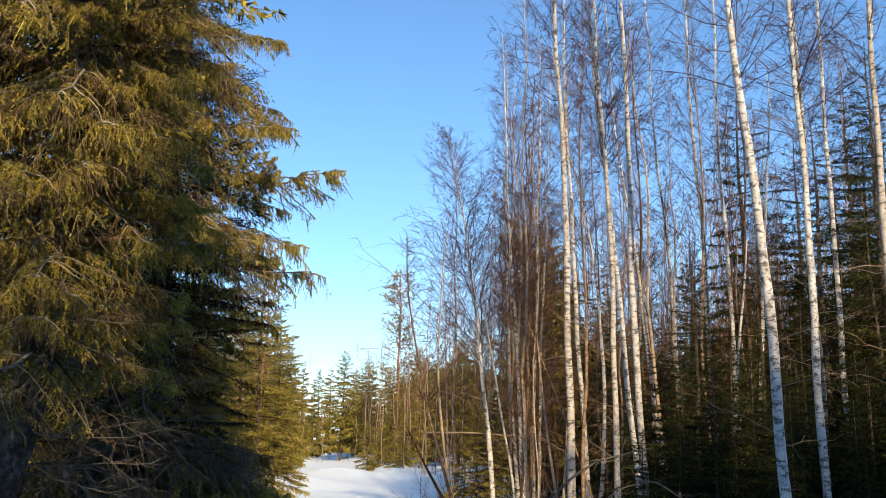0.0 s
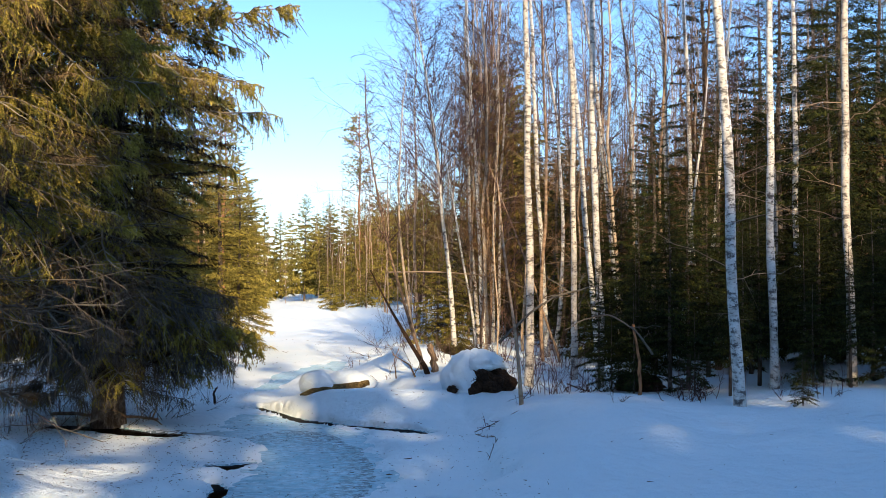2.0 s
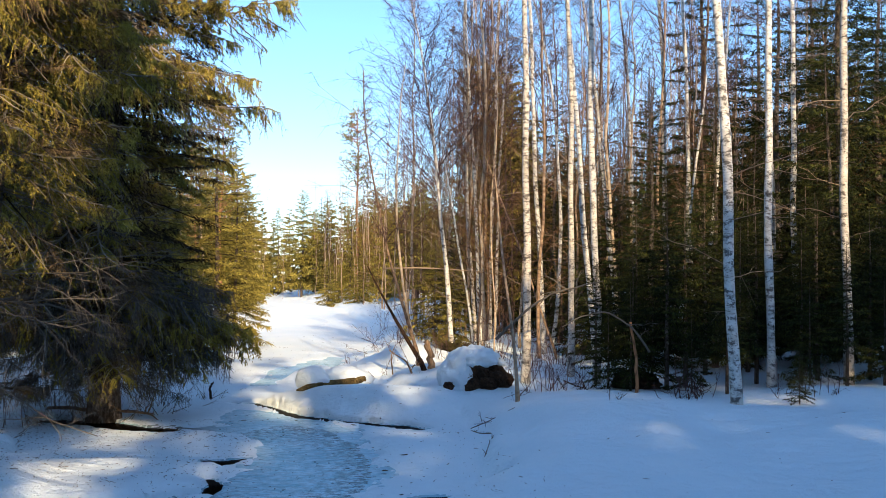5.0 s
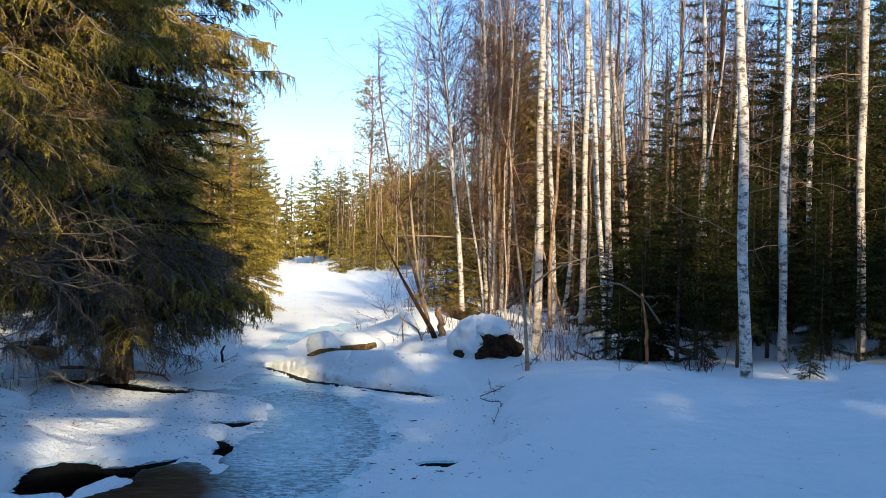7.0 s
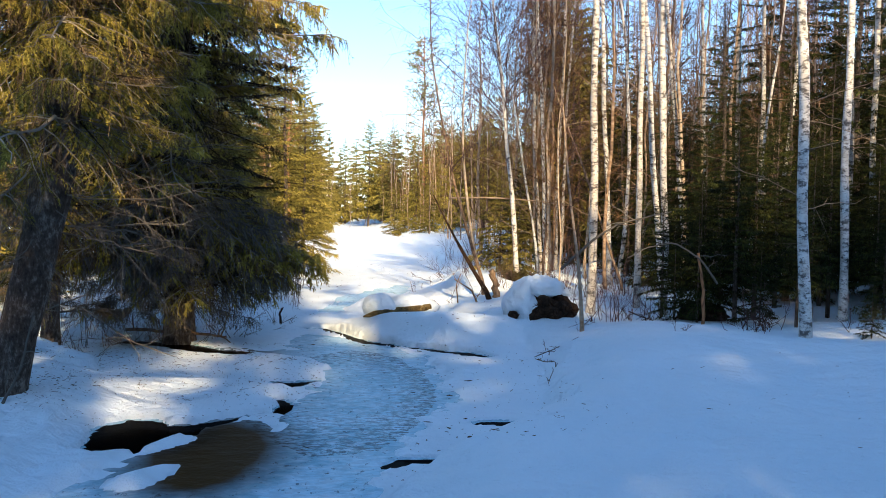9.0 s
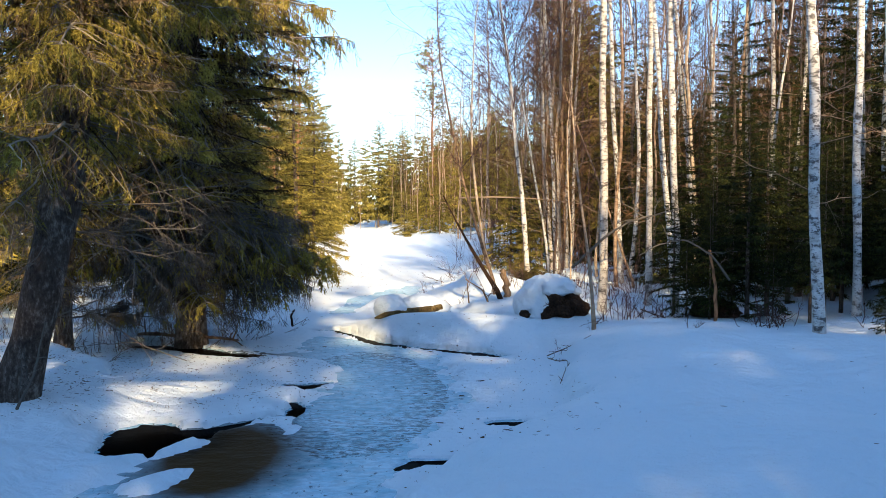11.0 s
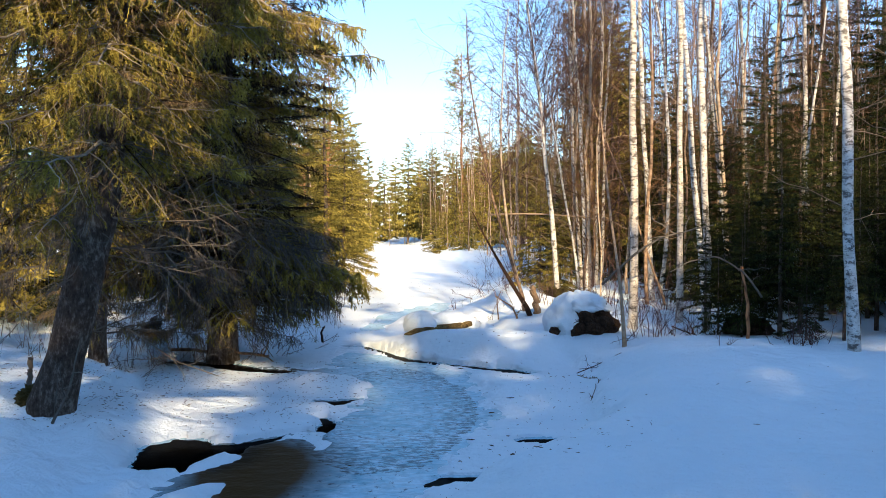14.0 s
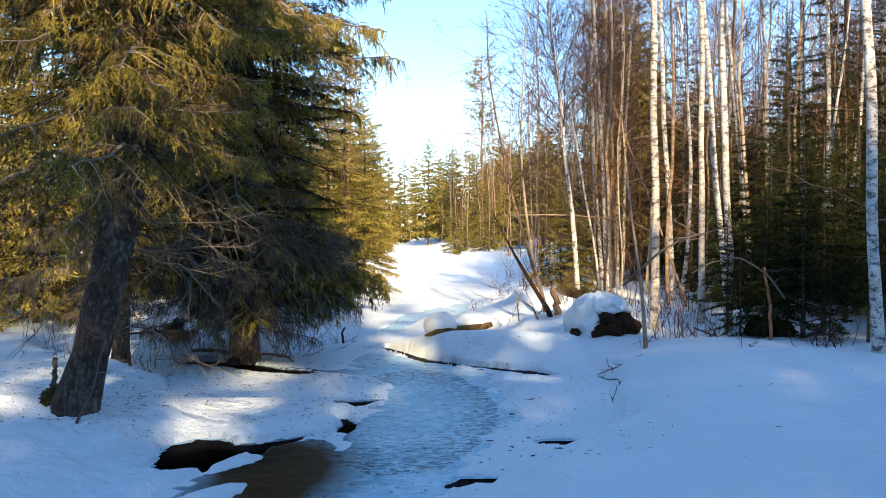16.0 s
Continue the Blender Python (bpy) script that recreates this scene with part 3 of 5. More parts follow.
def bough(seed, L=2.0, sides=20, hang=13, bare=0.45, drop=0.16, rise=0.06, sag=0.26):
    """One spruce bough along +x: pale limb, curtains of fine hanging twigs. Slots: 0 wood, 1 needles, 2 dry twigs."""
    rng = np.random.default_rng(seed)
    g = Geo()
    s = np.linspace(0, 1, 8)
    main = np.stack([L * s, 0.05 * L * np.sin(s * 4 + rng.random() * 6), L * (rise * s - sag * s ** 2 + 0.12 * s ** 4)], 1)
    main[1:-1] += rng.normal(0, 0.012, (6, 3)) * L
    tubes(g, main, np.linspace(0.026, 0.006, 8) * (L / 2) ** 0.5, 5, 0)
    u = np.sort(0.14 + 0.86 * rng.random(sides))
    i = (u * 6.99).astype(int)
    st = main[i] + (main[i + 1] - main[i]) * (u * 6.99 % 1)[:, None]
    ang = np.radians(30 + 35 * rng.random(sides)) * np.where(np.arange(sides) % 2, 1, -1)
    d = np.stack([np.cos(ang), np.sin(ang), rng.normal(-0.08, 0.16, sides)], 1)
    ln = L * (0.40 * (1.05 - u) + 0.09) * (0.7 + 0.6 * rng.random(sides))
    b = np.stack([0.15 * np.ones(sides), np.zeros(sides), -0.20 - 0.25 * rng.random(sides)], 1)
    side = bezier(st, d, ln, b, 5)
    side[:, 1:] += rng.normal(0, 0.012, side[:, 1:].shape)
    tubes(g, side, np.linspace(0.009, 0.003, 5)[None] * np.ones((sides, 1)), 3, 0)
    # places of the hanging twigs: along the side shoots and the outer axis
    w = 0.08 + 0.92 * rng.random((sides, hang))
    k = (w * 3.99).astype(int)
    rows = np.arange(sides)[:, None]
    p1 = (side[rows, k] + (side[rows, k + 1] - side[rows, k]) * (w * 3.99 % 1)[..., None]).reshape(-1, 3)
    dry1 = np.repeat(rng.random(sides) < bare, hang) ^ (rng.random(sides * hang) < 0.15)
    v = 0.2 + 0.8 * rng.random(hang * 3)
    k = (v * 6.99).astype(int)
    p2 = main[k] + (main[k + 1] - main[k]) * (v * 6.99 % 1)[:, None]
    p = np.concatenate([p1, p2])
    dry = np.concatenate([dry1, rng.random(len(p2)) < bare])
    n = len(p)
    d = unit(np.stack([rng.normal(0.20, 0.30, n), rng.normal(0, 0.30, n), np.where(dry, -1.0, -0.65) - 0.5 * rng.random(n)], 1))
    lh = drop * (0.25 + 0.9 * rng.random(n) ** 1.4) * np.where(dry, 1.25, 0.9)
    c = bezier(p, d, lh, np.stack([rng.normal(0, 0.15, n), rng.normal(0, 0.15, n), -0.2 * np.ones(n)], 1), 3)
    m = int(dry.sum())
    slivers(g, rng, c[~dry][:, [0, 2]], 0.010, 1)
    tubes(g, c[dry][:, [0, 2]], np.array([[0.0042, 0.0018]]) * (0.7 + 0.6 * rng.random((m, 1))), 3, 2)

    def twigs(src, count, low, high, rad, mat, wild=0.5):
        q = len(src) * count
        t = rng.random((q, 1))
        base = np.repeat(src, count, 0)
        st = np.where(t < 0.5, base[:, 0] + (base[:, 1] - base[:, 0]) * t * 2, base[:, 1] + (base[:, 2] - base[:, 1]) * (t * 2 - 1))
        dd = unit(unit(base[:, 2] - base[:, 0]) * 0.9 + rng.normal(0, wild, (q, 3)))
        f = bezier(st, dd, low + (high - low) * rng.random(q), np.zeros((q, 3)), 2)
        slivers(g, rng, f, rad * (0.7 + 0.6 * rng.random(q)), mat)

    twigs(c[~dry], 25, 0.016, 0.042, 0.0115, 1, 0.62)
    twigs(c[dry], 6, 0.03, 0.10, 0.006, 2)
    twigs(side[:, [1, 2, 4]], 48, 0.02, 0.055, 0.0115 if bare < 0.7 else 0.006, 1 if bare < 0.7 else 2)
    if bare < 0.7:
        needles(g, rng, side, 30, 0.018, 0.008, 1)
    return g


def turn_to(azimuth, pitch, scale, at, roll=0.0):
    m = Matrix.LocRotScale(Vector(at), Euler((roll, -pitch, azimuth)), Vector((scale,) * 3))
    return m


BOUGHS = [bough(s, 2.0) for s in range(4)]
GREEN_MESHES = [bough(10 + s, 2.0, 22, 13, 0.18, 0.20).mesh("spruce_bough", [LICHEN_TWIG, NEEDLES, DRY_TWIG]) for s in range(4)]
DRY_MESHES = [bough(30 + s, 2.0, 14, 12, 0.93, 0.24, 0.05, 0.34).mesh("spruce_bough", [BARE_SPRUCE, NEEDLES, BARE_SPRUCE]) for s in range(3)]
BOUGH_MESHES = [b.mesh("spruce_bough", [LICHEN_TWIG, NEEDLES, DRY_TWIG]) for b in BOUGHS]


def far_bough(seed, L=1.6, tufts=70, size=0.20, wide=0.17):
    """A bough for trees farther off: an axis and drooping tufts."""
    rng = np.random.default_rng(seed)
    g = Geo()
    s = np.linspace(0, 1, 5)
    main = np.stack([L * s, 0.04 * np.sin(s * 5 + seed), L * (0.08 * s - 0.26 * s ** 2 + 0.10 * s ** 4)], 1)
    tubes(g, main[::2], np.linspace(0.016, 0.005, 3), 3, 0)
    u = rng.random(tufts) ** 0.7
    p = np.stack([np.interp(u, s, main[:, 0]), np.interp(u, s, main[:, 1]), np.interp(u, s, main[:, 2])], 1)
    w = 0.42 * L * (1.05 - u) + 0.06
    p[:, 1] += w * (rng.random(tufts) * 2 - 1)
    p[:, 0] += 0.1 * rng.normal(size=tufts)
    d = unit(np.stack([rng.normal(0.45, 0.4, tufts), np.sign(p[:, 1]) * 0.35 + rng.normal(0, 0.35, tufts), rng.normal(-0.45, 0.3, tufts)], 1))
    side = unit(np.cross(d, rng.normal(size=(tufts, 3))))
    ln = size * (0.6 + 0.8 * rng.random((tufts, 1)))
    v = np.stack([p - side * ln * wide, p + side * ln * wide, p + d * ln], 1)
    g.add(v, np.arange(tufts * 3).reshape(-1, 3), 1)
    return g


FAR_BOUGHS = [far_bough(60 + s) for s in range(3)]
BACK_BOUGHS = [far_bough(68 + s, 1.6, 56, 0.66) for s in range(3)]
INNER_BOUGHS = [far_bough(76 + s, 1.6, 420, 0.085, 0.07) for s in range(3)]
MID_BOUGHS = [far_bough(72 + s, 1.3, 200, 0.115, 0.115) for s in range(3)]
THICK_BOUGHS = [far_bough(64 + s, 1.6, 84, 0.27, 0.15) for s in range(3)]
DARK_BOUGHS = [far_bough(48 + s, 1.6, 84, 0.20, 0.14) for s in range(3)]
SMALL_BOUGHS = [far_bough(40 + s, 1.0, 110, 0.10) for s in range(4)]

BACK_MESHES = [far_bough(140 + s, 2.0, 420, 0.10).mesh("spruce_bough", [LICHEN_TWIG, NEEDLES]) for s in range(4)]


def old_spruce(x, y, r, h, radius, seed, low=0.6, lean=0.0, bend=0.0, count=90, top=11.0, label="", dead=30, skirt=0, thin_front=False):
    """A big old spruce with sweeping boughs, each a part of its own."""
    rng = np.random.default_rng(seed)
    ob = thing("spruce_tree", x, y, gz(x, y) - 0.05, label, "tree", "old spruces by the stream")
    line = trunk_points(rng, h, lean, bend, 40, 0.03)
    z = np.maximum(line[:, 2], 0)
    rad = r * (1 - 0.93 * np.clip(z / h, 0, 1)) * (1 + 0.38 * np.exp(-z / 0.14)) * (1 + 0.04 * rng.normal(size=40))
    g = Geo()
    tubes(g, line, rad, 16, 0)
    part("trunk", g.mesh("spruce_trunk", [SPRUCE_BARK], True), ob)
    az = 0.0
    for i in range(count):
        zz = low + (top - low) * ((i + rng.random()) / count) ** 0.82
        az += 2.4 + rng.normal(0, 0.25)
        size = radius(zz, az % (2 * math.pi)) * (0.60 + 0.48 * rng.random()) / 2.0
        if size < 0.12 or (thin_front and math.sin(az) < -0.25 and zz < 3.6 and rng.random() < 0.5):
            continue
        if zz < 2.2 and rng.random() < (0.2 if skirt > 30 and math.cos(az) > 0.2 else 0.8):
            b = new("bough", DRY_MESHES[int(rng.integers(3))])
        else:
            b = new("bough", (BACK_MESHES if math.sin(az) > 0.35 else GREEN_MESHES if rng.random() < smooth(2.4, 4.2, zz) else BOUGH_MESHES)[int(rng.integers(4))])
        b.parent = ob
        b.matrix_local = turn_to(az, rng.normal(-0.04, 0.16) - 0.26 * max(0.0, -math.sin(az)) - 0.10 * (zz < 3), size, along(line, np.array([zz]))[0], rng.normal(0, 0.35))
    for i in range(skirt):
        zz = 0.50 + 1.7 * (i + rng.random()) / skirt
        b = new("bough", DRY_MESHES[i % 3])
        b.parent = ob
        b.matrix_local = turn_to(i * 2.4 + rng.normal(0, 0.3), rng.normal(0.10 - 0.06 * zz, 0.07), (0.75 + 0.25 * rng.random()) * 0.9 * min(1.0, 0.55 + 0.35 * zz), along(line, np.array([zz]))[0], rng.normal(0, 0.3))
    if dead:
        zz = 1.0 + 3.2 * rng.random(dead) ** 1.3
        single_branches(ob, rng, line, zz, fan(rng, dead, -22, 8), 0.4 + 1.0 * rng.random(dead), 0.004 + 0.005 * rng.random(dead), 8, 4, BARE_SPRUCE, "bare grey-brown dead branch", 0.5, -0.30)
    # dead twigs close to the trunk; the broad spruce's are coloured dark as shade
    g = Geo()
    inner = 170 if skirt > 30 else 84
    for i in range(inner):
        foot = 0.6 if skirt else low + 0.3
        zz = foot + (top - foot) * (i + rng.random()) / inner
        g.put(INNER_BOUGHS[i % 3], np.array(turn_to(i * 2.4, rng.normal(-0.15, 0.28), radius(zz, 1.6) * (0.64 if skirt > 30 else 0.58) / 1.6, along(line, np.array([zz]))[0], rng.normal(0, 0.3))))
    tagged(part("inner_spray", g.mesh("spruce_inner_spray", [SHADE_TWIG, SHADE_TWIG if skirt > 30 else DRY_TWIG]), ob, "brown dead inner twigs filling in crown shade"), kind="stuff")
    # upper crown, out of reach of the eye
    g = Geo()
    for i in range(90):
        zz = top + (h - top) * (i + 0.5) / 90
        g.put(FAR_BOUGHS[i % 3], np.array(turn_to(i * 2.4, 0.0, max(0.15, radius(top, 0) * 0.62 * (h - zz) / (h - top)), along(line, np.array([zz]))[0])))
    part("upper_crown", g.mesh("spruce_upper_crown", [LICHEN_TWIG, NEEDLES]), ob)
    return ob


def spruce_geo(seed, h, radius, count, boughs, unitlen, low=0.05, power=0.8, sides=6):
    """Trunk and crown of a smaller or farther spruce."""
    rng = np.random.default_rng(seed)
    line = trunk_points(rng, h, 0.0, 0.0, 14, 0.02 * h / 8)
    g = Geo()
    z = np.clip(line[:, 2] / h, 0, 1)
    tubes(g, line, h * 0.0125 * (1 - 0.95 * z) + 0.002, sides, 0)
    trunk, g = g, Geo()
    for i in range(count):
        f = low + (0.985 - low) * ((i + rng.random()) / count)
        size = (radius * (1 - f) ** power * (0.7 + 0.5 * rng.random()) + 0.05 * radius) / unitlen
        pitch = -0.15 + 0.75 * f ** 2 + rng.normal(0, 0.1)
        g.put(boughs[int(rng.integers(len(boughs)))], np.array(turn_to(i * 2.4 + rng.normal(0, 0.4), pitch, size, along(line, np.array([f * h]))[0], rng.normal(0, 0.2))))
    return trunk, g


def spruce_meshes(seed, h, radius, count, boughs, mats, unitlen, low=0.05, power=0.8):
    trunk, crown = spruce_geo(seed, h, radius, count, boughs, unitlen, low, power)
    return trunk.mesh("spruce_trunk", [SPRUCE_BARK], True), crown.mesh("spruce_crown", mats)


def place_pair(name, pair, x, y, label, group, turn, scale, names=("trunk", "crown"), tilt=0.0, kind=""):
    ob = thing(name, x, y, gz(x, y) - 0.05, label, "tree", group, kind)
    ob.matrix_world = Matrix.LocRotScale(Vector((x, y, gz(x, y) - 0.05)), Euler((tilt, tilt * 0.6, turn)), Vector((scale,) * 3))
    for n, me in zip(names, pair):
        part(n, me, ob)
    return ob


def pine_meshes(seed, h):
    rng = np.random.default_rng(seed)
    line = trunk_points(rng, h, 0.0, 0.0, 16, 0.05)
    g = Geo()
    z = np.clip(line[:, 2] / h, 0, 1)
    tubes(g, line, 0.13 * (1 - 0.85 * z), 7, 0)
    trunk = g.mesh("pine_trunk", [PINE_BARK], True)
    g = Geo()
    n = 70
    zz = h * (0.40 + 0.59 * rng.random(n))
    st = along(line, zz)
    d = fan(rng, n, 0, 45)
    ln = (0.5 + 0.9 * rng.random(n)) * (1.55 - zz / h) * 1.35
    main = bezier(st, d, ln, np.tile([[0, 0, 0.15]], (n, 1)), 4)
    tubes(g, main, np.array([[0.03, 0.022, 0.015, 0.008]]) * np.ones((n, 1)), 3, 0)
    k = 9
    t = 0.35 + 0.65 * rng.random((n, k))
    i = (t * 2.99).astype(int)
    p = (main[np.arange(n)[:, None], i] + (main[np.arange(n)[:, None], i + 1] - main[np.arange(n)[:, None], i]) * (t * 2.99 % 1)[..., None]).reshape(-1, 3)
    sh = bezier(p, unit(np.repeat(d, k, 0) + rng.normal(0, 0.7, (n * k, 3))), 0.25 + 0.35 * rng.random(n * k), np.zeros((n * k, 3)), 3)
    tubes(g, sh, np.array([[0.010, 0.007, 0.004]]) * np.ones((n * k, 1)), 3, 0)
    needles(g, rng, sh[:, 1:], 30, 0.11, 0.026, 1, 1.0)
    return trunk, g.mesh("pine_crown", [PINE_BARK, PINE_NEEDLES])


def birch_meshes(seed, h, boughs=88, bare=0.08):
    """A birch of the far wood: trunk and crown."""
    rng = np.random.default_rng(seed)
    line = trunk_points(rng, h, rng.normal(0, 0.03), rng.normal(0, 0.002), 16, 0.06)
    g = Geo()
    z = np.clip(line[:, 2] / h, 0, 1)
    tubes(g, line, (0.028 + 0.006 * (seed % 5)) * (1 - 0.85 * z) + 0.004, 6, 0)
    stem, g = g, Geo()
    z = h * (bare + (1 - bare) * rng.random(boughs))
    ln = (0.5 + 0.7 * rng.random(boughs)) * np.clip(0.4 + (h - z) / h * 2.4, 0.4, 1.7)
    twig_tree(g, rng, along(line, z), fan(rng, boughs, 15, 65), ln, 0.005 + 0.0032 * ln, 9, 2, 0, thin=True)
    return stem, g


def shrub(x, y, n, h, seed, spread=30, mat=None, label="leafless brown twiggy shrub sticking out of snow", kids=5, r=0.006, name="shrub"):
    rng = np.random.default_rng(seed)
    ob = thing(name, x, y, gz(x, y), label, "shrub", "bare shrubs on the banks")
    st = np.stack([rng.normal(0, 0.12, n), rng.normal(0, 0.12, n), np.full(n, -0.1)], 1)
    d, ln, rr = fan(rng, n, 90 - spread * 1.6, 90), h * (0.5 + 0.6 * rng.random(n)), r * (0.7 + 0.6 * rng.random(n))
    for i in range(n):
        g = Geo()
        twig_tree(g, rng, st[i:i + 1], d[i:i + 1], ln[i:i + 1], rr[i:i + 1], kids, 3, 0, 0.05, 0.0)
        part("stem", g.mesh("shrub_stem", [mat or BIRCH_TWIG]), ob)
    return ob


# old spruces on the left bank
def crown_one(z, a):
    return (1.0 + 0.95 * smooth(0.8, 3.0, z)) * (1 - 0.30 * smooth(6, 14, z)) * (1 - 0.32 * max(0.0, math.cos(a)))


def crown_two(z, a):
    """Reach of the boughs; over the stream they leave a bay between the low and the high ones."""
    r = float(np.interp(z, (0.3, 1.0, 2.0, 4.5, 6.0, 7.2, 8.6, 9.6, 12.0), (1.0, 1.3, 2.0, 2.7, 2.35, 1.95, 1.5, 1.25, 1.0)))
    return r * (1 - 0.48 * max(0.0, math.cos(a)) ** 0.5 * smooth(2.2, 2.6, z) * smooth(4.4, 3.9, z)) * (1 - 0.05 * max(0.0, math.cos(a)))


def crown_three(z, a):
    return 1.35 * (1 - 0.4 * smooth(4, 12, z))


old_spruce(-3.44, 8.5, 0.185, 17.0, crown_one, 3, 2.3, 0.30, -0.034, 168, 6.9, "leaning old spruce with scaly grey bark and drooping lichen-hung boughs", 44, 0, True)
old_spruce(-2.9, 13.4, 0.21, 21.0, crown_two, 5, 0.9, 0.0, 0.0, 150, 8.6, "broad old spruce with dark hanging boughs over the stream bank", 60, 42)
old_spruce(-4.3, 12.2, 0.11, 14.0, crown_three, 9, 1.6, 0.05, 0.0, 40, 7.6, "slim spruce with brown trunk behind the leaning spruce", 20, 8)

# low boughs of the broad spruce, hanging out over the stream
broad = bpy.data.objects["spruce_tree.001"]
rng_out = np.random.default_rng(33)
for k in range(6):
    b = new("bough", BOUGH_MESHES[k % 4])
    b.parent = broad
    b.matrix_local = turn_to(rng_out.uniform(-0.85, 0.45), rng_out.uniform(-0.22, 0.02), rng_out.uniform(0.80, 1.05), (0, 0, rng_out.uniform(1.45, 2.3)), rng_out.normal(0, 0.25))

# long bare lower branches of the leaning spruce, reaching over the shelf
rng_low = np.random.default_rng(21)
leaning = bpy.data.objects["spruce_tree"]
low_line = np.array([[0, 0, 0], [0.30, 0, 1.0], [0.50, 0, 2.0], [0.60, 0, 3.0]])
n_low = 8
low_az = np.radians(rng_low.uniform(-65, 40, n_low))
low_el = np.radians(rng_low.uniform(-26, -4, n_low))
single_branches(leaning, rng_low, low_line, rng_low.uniform(1.25, 2.6, n_low),
                np.stack([np.cos(low_az) * np.cos(low_el), np.sin(low_az) * np.cos(low_el), np.sin(low_el)], 1),
                rng_low.uniform(1.0, 2.1, n_low), rng_low.uniform(0.006, 0.010, n_low), 8, 3, BARE_SPRUCE, "bare grey-brown dead branch", 0.25, 0.12)

# birches along the edge of the right-hand wood
birch(5.24, 11.0, 0.083, 14.5, -0.043, -0.0029, 1, 6.0, 30)
birch(4.22, 15.0, 0.062, 14.0, 0.019, -0.0053, 2, 6.0, 28)
birch(3.31, 14.4, 0.076, 14.5, 0.015, -0.0041, 3, 6.5, 28)
birch(5.02, 20.0, 0.070, 15.0, -0.056, 0.0009, 4, 6.0, 28)
birch(5.23, 20.2, 0.055, 11.0, 0.144, -0.0250, 5, 5.0, 18)
birch(4.83, 15.5, 0.062, 12.0, -0.091, 0.0003, 6, 6.0, 20)
birch(4.52, 14.5, 0.072, 14.5, -0.024, 0.0004, 7, 6.5, 30)
birch(6.73, 20.0, 0.066, 12.0, -0.076, -0.0040, 8, 5.0, 20)
birch(7.83, 22.0, 0.062, 15.0, 0.003, -0.0060, 9, 6.0, 26)
birch(7.90, 20.0, 0.074, 16.0, -0.011, -0.0024, 10, 7.0, 28)
birch(8.10, 19.0, 0.066, 15.5, -0.050, 0.0023, 11, 6.0, 28)
birch(6.48, 12.5, 0.070, 15.0, -0.014, 0.0004, 12, 6.0, 30)
birch(8.80, 17.0, 0.068, 14.5, 0.020, -0.0030, 13, 6.0, 26)
birch(8.85, 16.0, 0.070, 14.0, -0.040, 0.0030, 14, 6.0, 26)
birch(7.67, 12.5, 0.078, 15.0, -0.025, 0.0029, 15, 6.0, 28)
birch(2.95, 20.0, 0.066, 8.5, -0.061, -0.0080, 16, 3.2, 44, 7, 5, 8, 1.5)
birch(2.01, 17.5, 0.036, 5.6, -0.387, 0.0315, 17, 2.0, 12, 5, 3, 9, 0.7, bark=TAN_BIRCH)
birch(1.99, 17.6, 0.033, 5.8, -0.283, 0.0391, 18, 2.0, 12, 5, 3, 9, 0.7, bark=TAN_BIRCH)
birch(4.18, 24.0, 0.060, 12.5, -0.086, 0.0050, 19, 4.5, 24)
birch(4.16, 23.0, 0.064, 12.5, -0.057, 0.0, 20, 4.5, 24)
birch(4.74, 25.0, 0.069, 13.5, 0.010, 0.0013, 21, 4.5, 24)
birch(4.91, 25.2, 0.055, 12.5, 0.018, 0.0020, 22, 4.5, 22)
birch(2.77, 12.5, 0.030, 3.4, -0.085, -0.0072, 23, 1.6, 6, 3, 2, 4, 0.5, label="thin grey birch sapling with bare twigs, in snow", bark=TAN_BIRCH)
birch(6.90, 17.0, 0.058, 5.6, 0.074, 0.0055, 24, 3.0, 6, 3, 2, 8, 0.6, label="broken leaning birch snag with few branches")
birch(7.80, 18.0, 0.060, 9.5, 0.089, 0.0, 25, 4.0, 14)

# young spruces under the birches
YOUNG = [spruce_meshes(20 + i, 3.2, 1.0, 64, SMALL_BOUGHS, [SHADE_TWIG, NEEDLES_SHADED], 1.0, 0.13, 0.75) for i in range(3)]
YOUNG_LABEL = "dense young spruce under the birches, its green shade-darkened"


def young(x, y, h, i, turn):
    return place_pair("young_spruce", YOUNG[i % 3], x, y, YOUNG_LABEL, "young spruces under the birches", turn, h / 3.2)


TALL_YOUNG = [spruce_meshes(520 + i, 4.4, 1.0, 84, SMALL_BOUGHS, [SHADE_TWIG, NEEDLES_SHADED], 1.0, 0.24, 0.55) for i in range(3)]


def sapling_spruce(x, y, h, i, turn):
    return place_pair("young_spruce", TALL_YOUNG[i % 3], x, y, "dark young spruce with bare lower stem in the shade", "young spruces under the birches", turn, h / 4.4)


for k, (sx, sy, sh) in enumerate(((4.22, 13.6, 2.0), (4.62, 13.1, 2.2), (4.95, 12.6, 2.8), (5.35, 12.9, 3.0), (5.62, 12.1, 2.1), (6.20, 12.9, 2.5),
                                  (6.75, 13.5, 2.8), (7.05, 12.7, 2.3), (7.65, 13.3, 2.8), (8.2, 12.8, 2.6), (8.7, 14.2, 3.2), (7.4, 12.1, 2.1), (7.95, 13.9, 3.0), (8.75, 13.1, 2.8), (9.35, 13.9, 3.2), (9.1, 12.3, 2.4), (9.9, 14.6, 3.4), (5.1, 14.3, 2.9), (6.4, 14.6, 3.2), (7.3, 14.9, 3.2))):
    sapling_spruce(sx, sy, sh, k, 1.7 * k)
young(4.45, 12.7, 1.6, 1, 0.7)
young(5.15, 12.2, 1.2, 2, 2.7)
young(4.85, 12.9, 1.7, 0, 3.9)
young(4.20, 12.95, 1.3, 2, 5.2)
